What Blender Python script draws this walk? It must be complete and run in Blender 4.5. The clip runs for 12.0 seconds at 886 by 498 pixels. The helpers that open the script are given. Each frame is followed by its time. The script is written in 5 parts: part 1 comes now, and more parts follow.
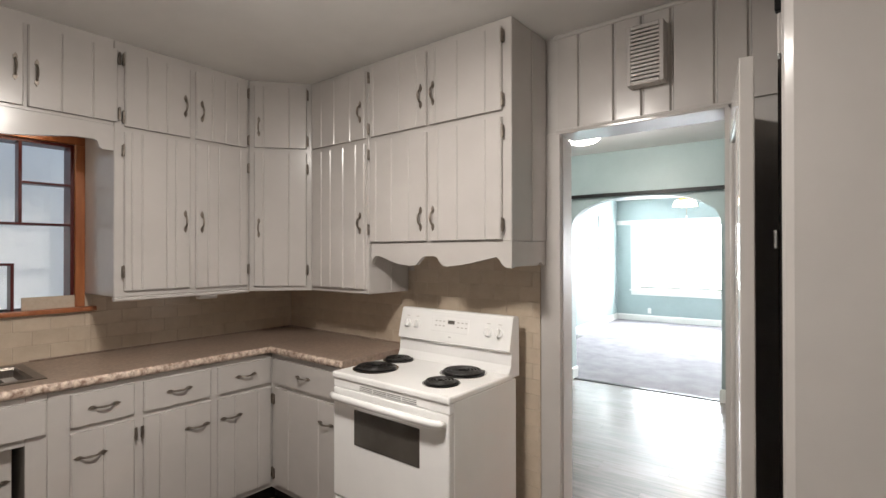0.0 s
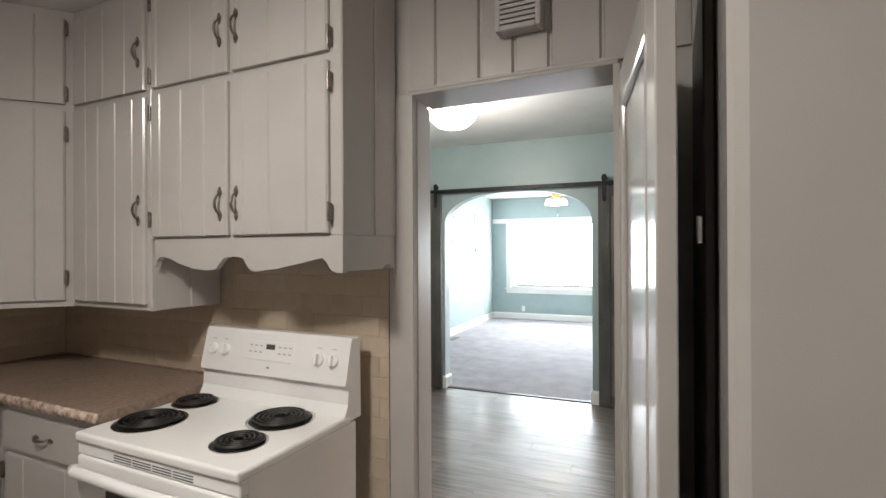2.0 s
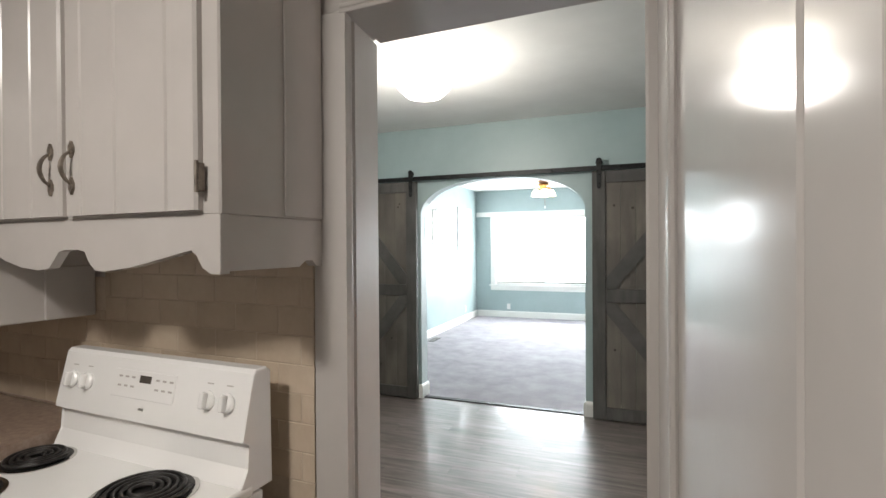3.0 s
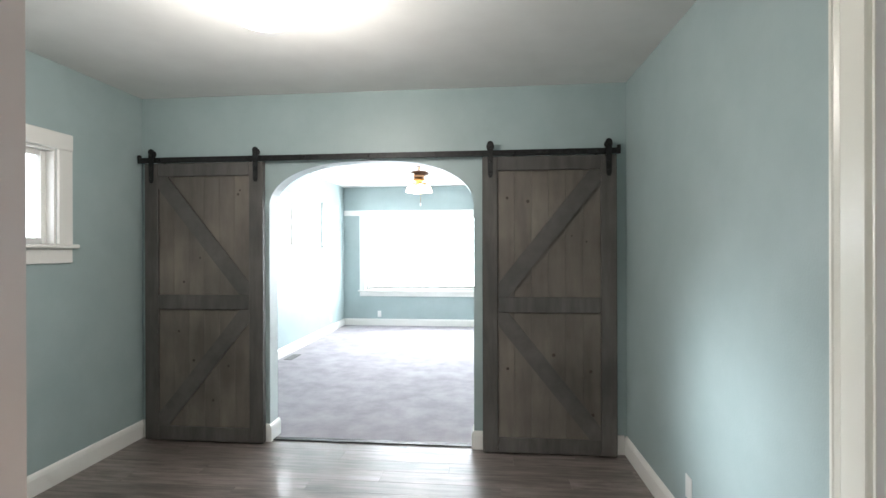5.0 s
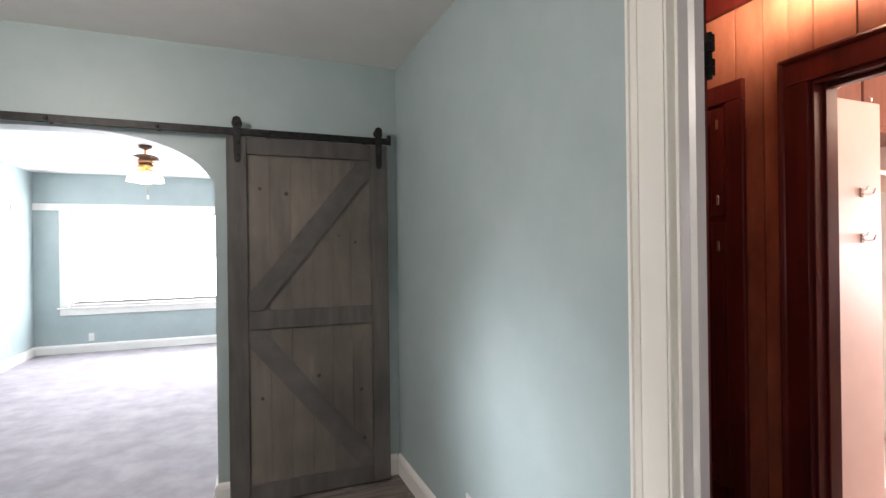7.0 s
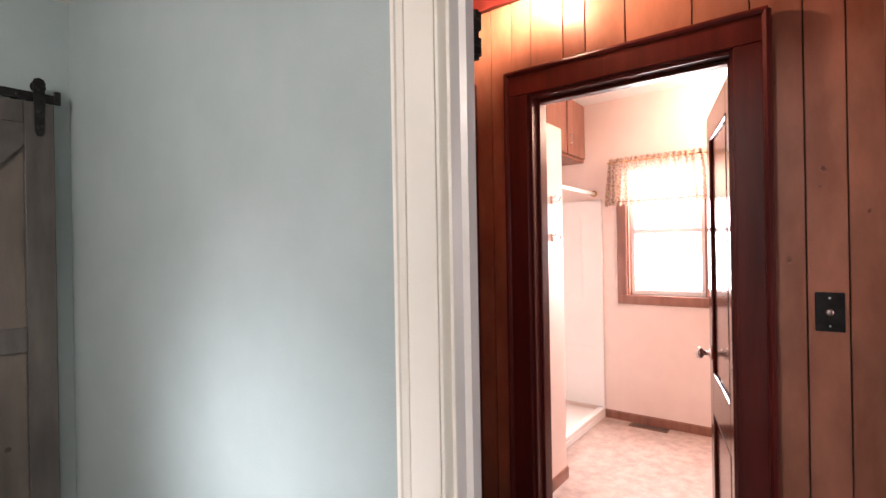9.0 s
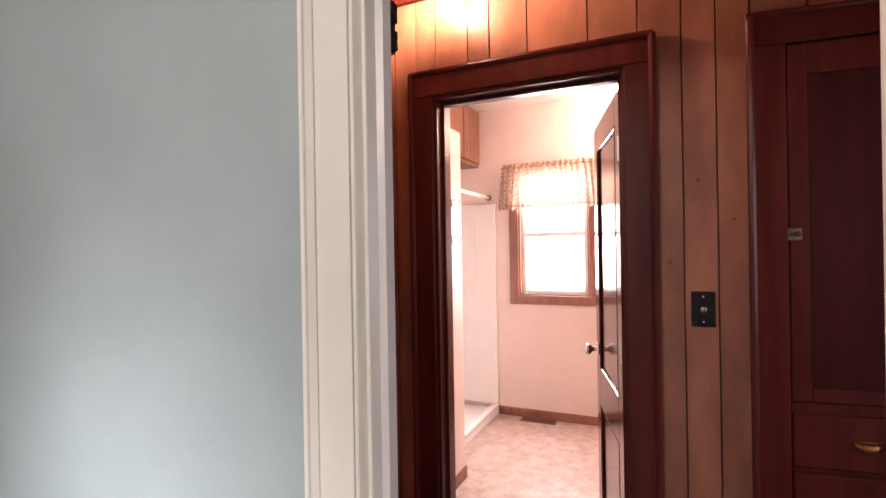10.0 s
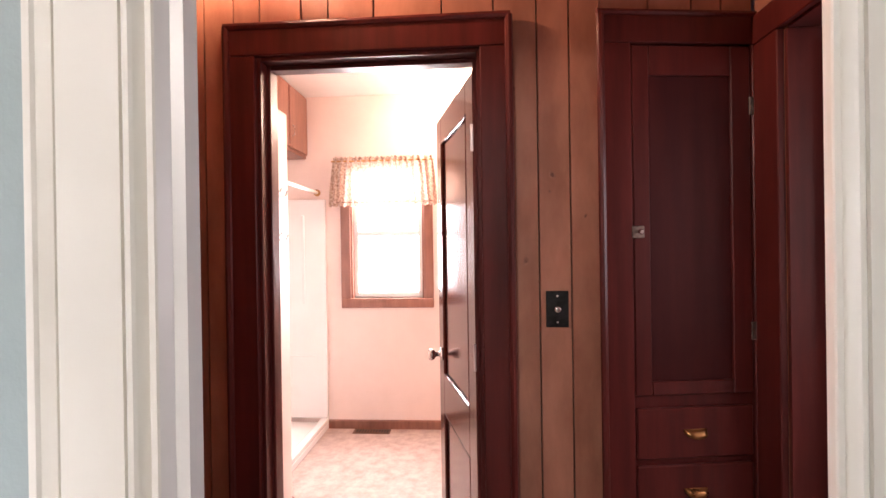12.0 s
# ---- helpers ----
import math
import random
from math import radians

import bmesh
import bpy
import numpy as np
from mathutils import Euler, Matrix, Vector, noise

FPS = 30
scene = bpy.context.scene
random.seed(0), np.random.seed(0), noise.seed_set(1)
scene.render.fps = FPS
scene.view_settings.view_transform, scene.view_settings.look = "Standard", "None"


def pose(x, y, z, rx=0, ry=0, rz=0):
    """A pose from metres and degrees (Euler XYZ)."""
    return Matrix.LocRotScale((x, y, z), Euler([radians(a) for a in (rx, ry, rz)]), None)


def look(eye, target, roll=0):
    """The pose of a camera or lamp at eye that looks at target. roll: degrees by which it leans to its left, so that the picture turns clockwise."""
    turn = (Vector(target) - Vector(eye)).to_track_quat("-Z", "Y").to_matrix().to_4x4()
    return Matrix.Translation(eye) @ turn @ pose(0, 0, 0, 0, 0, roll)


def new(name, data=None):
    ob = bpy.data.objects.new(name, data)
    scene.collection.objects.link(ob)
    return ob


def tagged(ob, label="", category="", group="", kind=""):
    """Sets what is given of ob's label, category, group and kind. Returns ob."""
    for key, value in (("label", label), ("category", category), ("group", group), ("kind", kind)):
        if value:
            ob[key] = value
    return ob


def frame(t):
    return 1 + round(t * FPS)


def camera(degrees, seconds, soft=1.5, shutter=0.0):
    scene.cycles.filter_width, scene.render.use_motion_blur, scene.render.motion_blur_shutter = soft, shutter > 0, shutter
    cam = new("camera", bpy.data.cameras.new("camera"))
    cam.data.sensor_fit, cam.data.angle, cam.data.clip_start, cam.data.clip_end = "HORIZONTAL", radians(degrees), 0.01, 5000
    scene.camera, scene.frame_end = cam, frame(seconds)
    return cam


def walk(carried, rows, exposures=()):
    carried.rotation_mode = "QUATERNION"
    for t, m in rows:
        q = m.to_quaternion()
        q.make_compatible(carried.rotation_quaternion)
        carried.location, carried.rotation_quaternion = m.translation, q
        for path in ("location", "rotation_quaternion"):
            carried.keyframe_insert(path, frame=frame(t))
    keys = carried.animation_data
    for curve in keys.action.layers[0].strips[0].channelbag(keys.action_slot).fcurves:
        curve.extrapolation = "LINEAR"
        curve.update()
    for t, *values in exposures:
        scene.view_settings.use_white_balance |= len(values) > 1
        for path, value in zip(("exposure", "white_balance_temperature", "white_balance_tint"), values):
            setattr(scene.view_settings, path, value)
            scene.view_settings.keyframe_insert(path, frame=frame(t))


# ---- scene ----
cam = camera(84.0, 12.0)
PATH = [
    (0, 0.944, -2.269, 1.515, 35.95, 0.30, -0.06),
    (0.5, 0.941, -2.187, 1.512, 32.21, 0.23, -0.14),
    (1, 0.916, -2.062, 1.513, 28.24, 0.15, -0.19),
    (1.5, 0.858, -1.885, 1.516, 24.66, 0.28, -0.32),
    (2, 0.797, -1.640, 1.512, 22.46, 0.15, -0.27),
    (2.5, 0.744, -1.352, 1.518, 21.83, 0.15, -0.31),
    (2.7, 0.714, -1.244, 1.510, 21.43, -0.11, -0.41),
    (4.3, 0.499, -0.460, 1.471, 14.77, -0.30, 0.14),
    (4.5, 0.471, -0.392, 1.473, 12.65, -0.20, -0.01),
    (5, 0.435, -0.242, 1.466, 5.63, -0.04, -0.16),
    (5.5, 0.443, -0.077, 1.461, -0.92, 0.09, -0.31),
    (6, 0.471, 0.051, 1.465, -7.10, 0.08, -0.56),
    (6.5, 0.492, 0.166, 1.464, -13.91, 0.01, -0.71),
    (7, 0.479, 0.259, 1.461, -21.62, 0.04, -0.74),
    (7.2, 0.493, 0.296, 1.456, -24.74, 0.18, -0.71),
    (8.8, 0.556, 0.483, 1.429, -49.93, 0.11, -1.09),
    (9, 0.573, 0.510, 1.433, -52.93, 0.01, -0.99),
    (9.5, 0.595, 0.548, 1.438, -59.45, -0.00, -1.02),
    (10, 0.591, 0.584, 1.440, -65.58, -0.02, -0.94),
    (10.5, 0.592, 0.618, 1.444, -71.14, 0.01, -1.06),
    (11, 0.618, 0.645, 1.435, -75.50, -0.07, -1.01),
    (11.5, 0.703, 0.681, 1.427, -80.04, -0.10, -0.96),
    (12, 0.837, 0.723, 1.427, -85.91, -0.15, -0.85),
]
EXPOSURES = [(0.0, 0.78, 6500, 10), (0.5, 0.58, 6500, 10), (2.5, 0.38, 6500, 9), (4.3, 0.48, 6400, 11), (5.0, 0.54, 6400, 11), (5.5, 0.34, 6350, 12), (6.0, 0.20, 6400, 13), (6.5, 0.20, 6550, 16), (7.0, 0.44, 6650, 19), (7.2, 0.50, 6650, 19),
             (8.8, 0.84, 6900, 25), (9.0, 0.80, 6900, 25), (9.5, 0.58, 6950, 27), (10.5, 0.62, 7000, 28), (11.0, 0.70, 6900, 27), (11.5, 0.84, 6700, 26), (12.0, 1.02, 6700, 24)]
walk(cam, [(t, pose(x, y, z, 90 + pitch, -lean, yaw)) for t, x, y, z, yaw, pitch, lean in PATH], EXPOSURES)

# ---- world, large lights, exposure ----
world = bpy.data.worlds.new("world")
scene.world = world
world.use_nodes = True
wn = world.node_tree
sky = wn.nodes.new("ShaderNodeTexSky")
sky.sky_type, sky.sun_disc = "NISHITA", False
sky.sun_elevation, sky.sun_rotation = radians(40), radians(200)
wn.nodes["Background"].inputs[1].default_value = 0.12
wn.links.new(sky.outputs[0], wn.nodes["Background"].inputs[0])


def area_lamp(name, m, size_x, size_y, watts, colour, spread=180):
    data = bpy.data.lights.new(name, "AREA")
    data.shape, data.size, data.size_y, data.energy, data.color = "RECTANGLE", size_x, size_y, watts, colour
    data.spread = radians(spread)
    ob = new(name, data)
    ob.matrix_world = m
    return ob


def bulb(name, place, watts, colour, radius=0.1):
    data = bpy.data.lights.new(name, "POINT")
    data.energy, data.color, data.shadow_soft_size = watts, colour, radius
    ob = new(name, data)
    ob.location = place
    return ob


DAY = (0.90, 0.96, 1.0)
# daylight in the openings of the windows
area_lamp("daylight", look((-0.30, 9.16, 1.42), (-0.30, 5.0, 1.1)), 3.40, 1.36, 200, DAY)
area_lamp("daylight", look((-2.52, 6.305, 1.85), (0.5, 6.33, 1.2)), 0.66, 0.62, 12, DAY)
area_lamp("daylight", look((-2.52, 8.16, 1.85), (0.5, 8.16, 1.2)), 0.58, 0.62, 13, DAY)
area_lamp("daylight", look((-2.43, 2.30, 1.80), (1.41, 1.82, 0.63)), 0.50, 0.56, 2.8, DAY, 23)
# window out of view in the closet, added to brighten the opening's lining
area_lamp("daylight", look((1.92, -1.20, 1.50), (1.60, 1.10, 1.30)), 0.50, 0.90, 6, (0.96, 0.93, 1.0))
area_lamp("daylight", look((4.84, 1.44, 1.55), (2.6, 1.40, 0.9)), 0.56, 1.00, 46, (1.0, 0.95, 0.95))
# lamps of the rooms
area_lamp("kitchen_lamp", look((-0.22, -1.60, 2.455), (-0.22, -1.60, 0.0)), 0.24, 0.24, 20, (1.0, 0.94, 0.875))
bulb("kitchen_bulb", (-0.22, -1.60, 2.39), 11.2, (1.0, 0.94, 0.875), 0.10)
bulb("dining_bulb", (-0.52, 1.74, 2.36), 43, (1.0, 0.945, 0.875), 0.12)
bulb("sink_bulb", (-2.10, -1.72, 2.07), 0.3, (1.0, 0.90, 0.76), 0.04)
bulb("hall_bulb", (2.20, 1.36, 2.455), 34, (1.0, 0.66, 0.43), 0.03)
bulb("bath_bulb", (4.32, 0.80, 2.40), 21, (1.0, 0.74, 0.56), 0.10)


# ---- materials ----
def surf(name, c1, c2, rough=0.5, stretch=(1, 1, 1), grain=6.0, bump=0.15, fine=90.0, metal=0.0, vary=0.0, big=0.12, low=0.35, high=0.65, coat=0.0, spec=0.5):
    """Two-scale procedural surface: grain between c1 and c2, broad stains, fine relief."""
    m = bpy.data.materials.new(name)
    m.use_nodes = True
    t = m.node_tree
    b = t.nodes["Principled BSDF"]
    b.inputs["Roughness"].default_value, b.inputs["Metallic"].default_value = rough, metal
    b.inputs["Specular IOR Level"].default_value = spec
    if coat:
        b.inputs["Coat Weight"].default_value, b.inputs["Coat Roughness"].default_value = coat, 0.12
    co = t.nodes.new("ShaderNodeTexCoord")
    mp = t.nodes.new("ShaderNodeMapping")
    mp.inputs["Scale"].default_value = stretch
    t.links.new(co.outputs["Object"], mp.inputs["Vector"])
    if vary:
        info = t.nodes.new("ShaderNodeObjectInfo")
        mul = t.nodes.new("ShaderNodeMath")
        mul.operation = "MULTIPLY"
        mul.inputs[1].default_value = 41.0
        t.links.new(info.outputs["Random"], mul.inputs[0])
        cmb = t.nodes.new("ShaderNodeCombineXYZ")
        for k in range(3):
            t.links.new(mul.outputs[0], cmb.inputs[k])
        t.links.new(cmb.outputs[0], mp.inputs["Location"])
    n1 = t.nodes.new("ShaderNodeTexNoise")
    n1.inputs["Scale"].default_value, n1.inputs["Detail"].default_value, n1.inputs["Roughness"].default_value = grain, 8, 0.62
    t.links.new(mp.outputs[0], n1.inputs["Vector"])
    ramp = t.nodes.new("ShaderNodeValToRGB")
    ramp.color_ramp.elements[0].position, ramp.color_ramp.elements[1].position = low, high
    ramp.color_ramp.elements[0].color, ramp.color_ramp.elements[1].color = (*c1, 1), (*c2, 1)
    t.links.new(n1.outputs["Fac"], ramp.inputs[0])
    n2 = t.nodes.new("ShaderNodeTexNoise")
    n2.inputs["Scale"].default_value, n2.inputs["Detail"].default_value = 1.7, 4
    t.links.new(co.outputs["Object"], n2.inputs["Vector"])
    hsv = t.nodes.new("ShaderNodeHueSaturation")
    rng = t.nodes.new("ShaderNodeMapRange")
    rng.inputs["From Min"].default_value, rng.inputs["From Max"].default_value = 0.3, 0.7
    rng.inputs["To Min"].default_value, rng.inputs["To Max"].default_value = 1 - big, 1 + big
    t.links.new(n2.outputs["Fac"], rng.inputs["Value"])
    value = rng.outputs["Result"]
    if vary:
        add = t.nodes.new("ShaderNodeMath")
        add.operation = "MULTIPLY_ADD"
        add.inputs[1].default_value, add.inputs[2].default_value = vary, -vary / 2
        t.links.new(info.outputs["Random"], add.inputs[0])
        both = t.nodes.new("ShaderNodeMath")
        both.operation = "ADD"
        t.links.new(value, both.inputs[0])
        t.links.new(add.outputs[0], both.inputs[1])
        value = both.outputs[0]
    t.links.new(value, hsv.inputs["Value"])
    t.links.new(ramp.outputs[0], hsv.inputs["Color"])
    t.links.new(hsv.outputs[0], b.inputs["Base Color"])
    rr = t.nodes.new("ShaderNodeMapRange")
    rr.inputs["To Min"].default_value, rr.inputs["To Max"].default_value = max(rough - 0.1 * rough, 0.02), min(rough + 0.1 * rough, 1)
    t.links.new(n1.outputs["Fac"], rr.inputs["Value"])
    t.links.new(rr.outputs["Result"], b.inputs["Roughness"])
    if bump:
        n3 = t.nodes.new("ShaderNodeTexNoise")
        n3.inputs["Scale"].default_value, n3.inputs["Detail"].default_value = fine, 5
        t.links.new(mp.outputs[0], n3.inputs["Vector"])
        bp = t.nodes.new("ShaderNodeBump")
        bp.inputs["Strength"].default_value, bp.inputs["Distance"].default_value = bump, 0.004
        t.links.new(n3.outputs["Fac"], bp.inputs["Height"])
        t.links.new(bp.outputs[0], b.inputs["Normal"])
    return m


def glow(name, colour, strength):
    m = bpy.data.materials.new(name)
    m.use_nodes = True
    b = m.node_tree.nodes["Principled BSDF"]
    b.inputs["Base Color"].default_value = (0.9, 0.9, 0.88, 1)
    b.inputs["Emission Color"].default_value, b.inputs["Emission Strength"].default_value = (*colour, 1), strength
    return m


def glass(name, rough=0.02, tint=(1, 1, 1)):
    m = bpy.data.materials.new(name)
    m.use_nodes = True
    b = m.node_tree.nodes["Principled BSDF"]
    b.inputs["Transmission Weight"].default_value, b.inputs["Roughness"].default_value = 1.0, rough
    b.inputs["Base Color"].default_value, b.inputs["IOR"].default_value = (*tint, 1), 1.45
    return m


GREY = surf("grey_cabinet_paint", (0.49, 0.462, 0.437), (0.52, 0.492, 0.467), 0.21, grain=4, bump=0.05, fine=40, big=0.05)
GREY_WALL = surf("grey_wall_paint", (0.48, 0.455, 0.43), (0.51, 0.485, 0.46), 0.46, grain=5, bump=0.05, fine=110, big=0.05)
GLOSS_GREY = surf("grey_gloss_paint", (0.50, 0.475, 0.452), (0.53, 0.505, 0.482), 0.13, grain=3, bump=0.04, fine=14, big=0.03)
WHITE_CEIL = surf("white_ceiling_paint", (0.74, 0.73, 0.71), (0.78, 0.77, 0.75), 0.85, grain=3, bump=0.25, fine=140, big=0.04)
TILE = surf("beige_glazed_tile", (0.50, 0.41, 0.315), (0.565, 0.475, 0.37), 0.25, grain=9, bump=0.05, fine=25, vary=0.06)
GROUT = surf("pale_grout", (0.46, 0.38, 0.295), (0.52, 0.44, 0.35), 0.9, grain=40, bump=0.3)
LAMINATE = surf("brown_speckled_laminate", (0.215, 0.15, 0.115), (0.37, 0.285, 0.225), 0.33, grain=55, bump=0.04, low=0.30, high=0.66, big=0.16)
STONE_EDGE = surf("rough_speckled_edge", (0.22, 0.13, 0.09), (0.72, 0.60, 0.50), 0.45, grain=42, bump=0.9, fine=38, low=0.34, high=0.60)
ENAMEL = surf("white_stove_enamel", (0.87, 0.865, 0.85), (0.895, 0.89, 0.875), 0.16, grain=5, bump=0.02, big=0.03)
BLACK_COIL = surf("black_burner_metal", (0.018, 0.017, 0.017), (0.045, 0.042, 0.04), 0.42, grain=30, bump=0.2, metal=0.5)
CHROME = surf("chrome", (0.62, 0.61, 0.60), (0.70, 0.69, 0.68), 0.14, grain=20, bump=0.0, metal=1.0)
STEEL = surf("brushed_steel", (0.45, 0.44, 0.43), (0.58, 0.57, 0.56), 0.30, stretch=(1, 14, 1), grain=30, bump=0.05, metal=1.0)
DULL_STEEL = surf("dull_brown_steel", (0.13, 0.11, 0.095), (0.21, 0.18, 0.155), 0.34, stretch=(1, 14, 1), grain=30, bump=0.05, metal=0.8)
DARK_GLASS = surf("dark_oven_glass", (0.065, 0.058, 0.050), (0.095, 0.085, 0.074), 0.12, grain=3, bump=0.0)
BLACK_PLASTIC = surf("black_plastic", (0.02, 0.02, 0.02), (0.03, 0.03, 0.03), 0.35, bump=0.05)
# dark brown board carrying the shade of the gap behind the open door
GAP_DARK = surf("dark_brown_shaded_gap", (0.016, 0.0105, 0.0085), (0.034, 0.022, 0.017), 0.40, stretch=(5, 5, 0.4), grain=4, bump=0.06, fine=20)
PEWTER = surf("aged_pewter", (0.15, 0.125, 0.105), (0.30, 0.26, 0.22), 0.40, grain=40, bump=0.2, metal=0.85)
PLANK = surf("grey_wood_plank", (0.085, 0.067, 0.060), (0.250, 0.208, 0.190), 0.34, stretch=(0.7, 7, 7), grain=4, bump=0.10, fine=12, vary=0.26, big=0.20, low=0.34, high=0.68, coat=0.35)
KITCHEN_FLOOR = surf("brown_vinyl_floor", (0.055, 0.035, 0.026), (0.14, 0.095, 0.072), 0.4, grain=7, bump=0.1)
CARPET = surf("grey_carpet_pile", (0.275, 0.257, 0.279), (0.37, 0.345, 0.37), 0.98, grain=4.5, bump=0.7, fine=230, big=0.08, low=0.36, high=0.66)
SAGE = surf("pale_blue_green_wall_paint", (0.335, 0.415, 0.415), (0.365, 0.445, 0.445), 0.42, grain=4, bump=0.16, fine=120, big=0.03)
PLASTER = surf("pale_arch_plaster", (0.60, 0.66, 0.65), (0.66, 0.72, 0.71), 0.5, grain=5, bump=0.2, fine=60, big=0.04)
TRIM = surf("white_gloss_trim_paint", (0.79, 0.775, 0.74), (0.815, 0.80, 0.765), 0.30, grain=2.5, bump=0.03, fine=60, big=0.03)
CREAM = surf("cream_gloss_trim_paint", (0.80, 0.775, 0.70), (0.825, 0.80, 0.725), 0.30, grain=2.5, bump=0.03, fine=60, big=0.03)
BARN_FRAME = surf("dark_grey_stained_board", (0.056, 0.050, 0.046), (0.096, 0.087, 0.079), 0.55, stretch=(4, 4, 0.6), grain=4, bump=0.14, fine=26, vary=0.15, big=0.30)
BARN_BRACE = surf("dark_grey_stained_brace", (0.064, 0.058, 0.053), (0.096, 0.087, 0.079), 0.55, stretch=(2, 2, 2), grain=4, bump=0.10, fine=30, vary=0.15, big=0.26)
BARN_PLANK = surf("weathered_grey_brown_plank", (0.088, 0.074, 0.062), (0.165, 0.139, 0.116), 0.6, stretch=(2.6, 2.6, 0.5), grain=3.2, bump=0.16, fine=24, vary=0.12, big=0.34, low=0.30, high=0.70)
KNOT = surf("dark_knot", (0.016, 0.010, 0.008), (0.05, 0.028, 0.018), 0.5, grain=60, bump=0.2)
PINE_KNOT = surf("brown_pine_knot", (0.10, 0.036, 0.020), (0.26, 0.105, 0.065), 0.45, grain=40, bump=0.1)
IRON = surf("black_iron", (0.012, 0.012, 0.012), (0.03, 0.03, 0.03), 0.45, grain=30, bump=0.25, metal=0.7)
PINE = surf("tan_wood_panelling", (0.245, 0.103, 0.064), (0.385, 0.175, 0.114), 0.36, stretch=(3, 3, 1.1), grain=2.2, bump=0.05, fine=20, vary=0.20, big=0.22, spec=0.35)
GROOVE = surf("dark_panel_groove", (0.03, 0.012, 0.006), (0.06, 0.025, 0.012), 0.6)
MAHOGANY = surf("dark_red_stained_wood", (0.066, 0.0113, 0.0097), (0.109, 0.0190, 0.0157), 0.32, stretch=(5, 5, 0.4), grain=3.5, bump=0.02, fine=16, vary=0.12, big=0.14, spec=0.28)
# darker panel finish, with the shade of its recess put into the colour
CUP_PANEL = surf("darker_red_brown_panel", (0.042, 0.0085, 0.0085), (0.066, 0.0130, 0.0120), 0.40, spec=0.14, stretch=(5, 5, 0.4), grain=3.0, bump=0.02, fine=14, big=0.2)
VARNISH = surf("dark_red_gloss_varnish", (0.066, 0.0125, 0.009), (0.100, 0.020, 0.0135), 0.14, stretch=(5, 5, 0.4), grain=3.5, bump=0.02, fine=12, big=0.12)
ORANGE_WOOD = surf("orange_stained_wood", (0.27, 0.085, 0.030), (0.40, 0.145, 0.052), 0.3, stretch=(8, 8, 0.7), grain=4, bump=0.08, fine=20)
RED_BROWN = surf("red_brown_stained_wood", (0.20, 0.082, 0.055), (0.29, 0.128, 0.088), 0.34, stretch=(5, 5, 0.7), grain=4, bump=0.08)
PEACH = surf("cream_bathroom_paint", (0.76, 0.625, 0.57), (0.79, 0.66, 0.605), 0.5, grain=5, bump=0.15, fine=110, big=0.03)
BATH_FLOOR = surf("mottled_beige_vinyl", (0.38, 0.285, 0.245), (0.56, 0.45, 0.40), 0.36, grain=11, bump=0.05, big=0.1, low=0.36, high=0.62)
ACRYLIC = surf("white_shower_acrylic", (0.80, 0.78, 0.76), (0.83, 0.81, 0.79), 0.2, grain=4, bump=0.0, big=0.02)
WHITE_PLASTIC = surf("white_plastic", (0.78, 0.77, 0.74), (0.82, 0.81, 0.78), 0.35, bump=0.02)
BRASS = surf("aged_brass", (0.42, 0.20, 0.07), (0.62, 0.34, 0.13), 0.28, grain=20, bump=0.05, metal=0.9)
FAN_WOOD = surf("brown_fan_housing", (0.10, 0.045, 0.025), (0.20, 0.09, 0.045), 0.3, grain=6, bump=0.05)
PALE_BLADE = surf("pale_fan_blade", (0.66, 0.64, 0.62), (0.74, 0.72, 0.70), 0.4, grain=6, bump=0.05)
KNOT_RING = surf("pale_knot_ring", (0.19, 0.075, 0.045), (0.32, 0.14, 0.088), 0.42, grain=30, bump=0.05)
PRINT_DARK = (0.33, 0.20, 0.155)
WINDOW_GLASS = glass("window_glass")
FROST = glass("frosted_glass", 0.35)
DOME = glow("lit_glass_dome", (1.0, 0.93, 0.82), 9.0)
SMALL_GLOW = glow("lit_lamp_glass", (1.0, 0.80, 0.56), 6.0)
WHITE_SKY = glow("white_overcast_sky", (0.92, 0.97, 1.0), 3.0)
BLUE_HAZE = glow("dim_blue_backdrop", (0.44, 0.53, 0.66), 0.145)


def fabric():
    m = surf("printed_beige_fabric", PRINT_DARK, (0.66, 0.52, 0.43), 0.9, stretch=(1, 1, 1), grain=60, bump=0.3, fine=300, low=0.40, high=0.60)
    t = m.node_tree
    b, out = t.nodes["Principled BSDF"], t.nodes["Material Output"]
    tr = t.nodes.new("ShaderNodeBsdfTranslucent")
    tr.inputs["Color"].default_value = (0.62, 0.47, 0.37, 1)
    mix = t.nodes.new("ShaderNodeMixShader")
    mix.inputs[0].default_value = 0.15
    t.links.new(b.outputs[0], mix.inputs[1])
    t.links.new(tr.outputs[0], mix.inputs[2])
    t.links.new(mix.outputs[0], out.inputs["Surface"])
    return m


FABRIC = fabric()

# ---- mesh helpers ----
BASE = Matrix.Identity(4)


def thing(name, label, category, group="", kind=""):
    ob = new(name)
    ob.matrix_basis = BASE
    return tagged(ob, label, category, group, kind)


def part(name, bm, material, parent=None, label="", smooth=False):
    me = bpy.data.meshes.new(name)
    bmesh.ops.recalc_face_normals(bm, faces=bm.faces)
    bm.to_mesh(me)
    bm.free()
    if smooth:
        for p in me.polygons:
            p.use_smooth = True
    me.materials.append(material)
    ob = new(name, me)
    if parent is None:
        ob.matrix_basis = BASE
    else:
        ob.parent = parent
    if label:
        ob["label"] = label
    return ob


def structure(name, bm, material, label="", category=""):
    return tagged(part(name, bm, material), label, category, "", "structure")


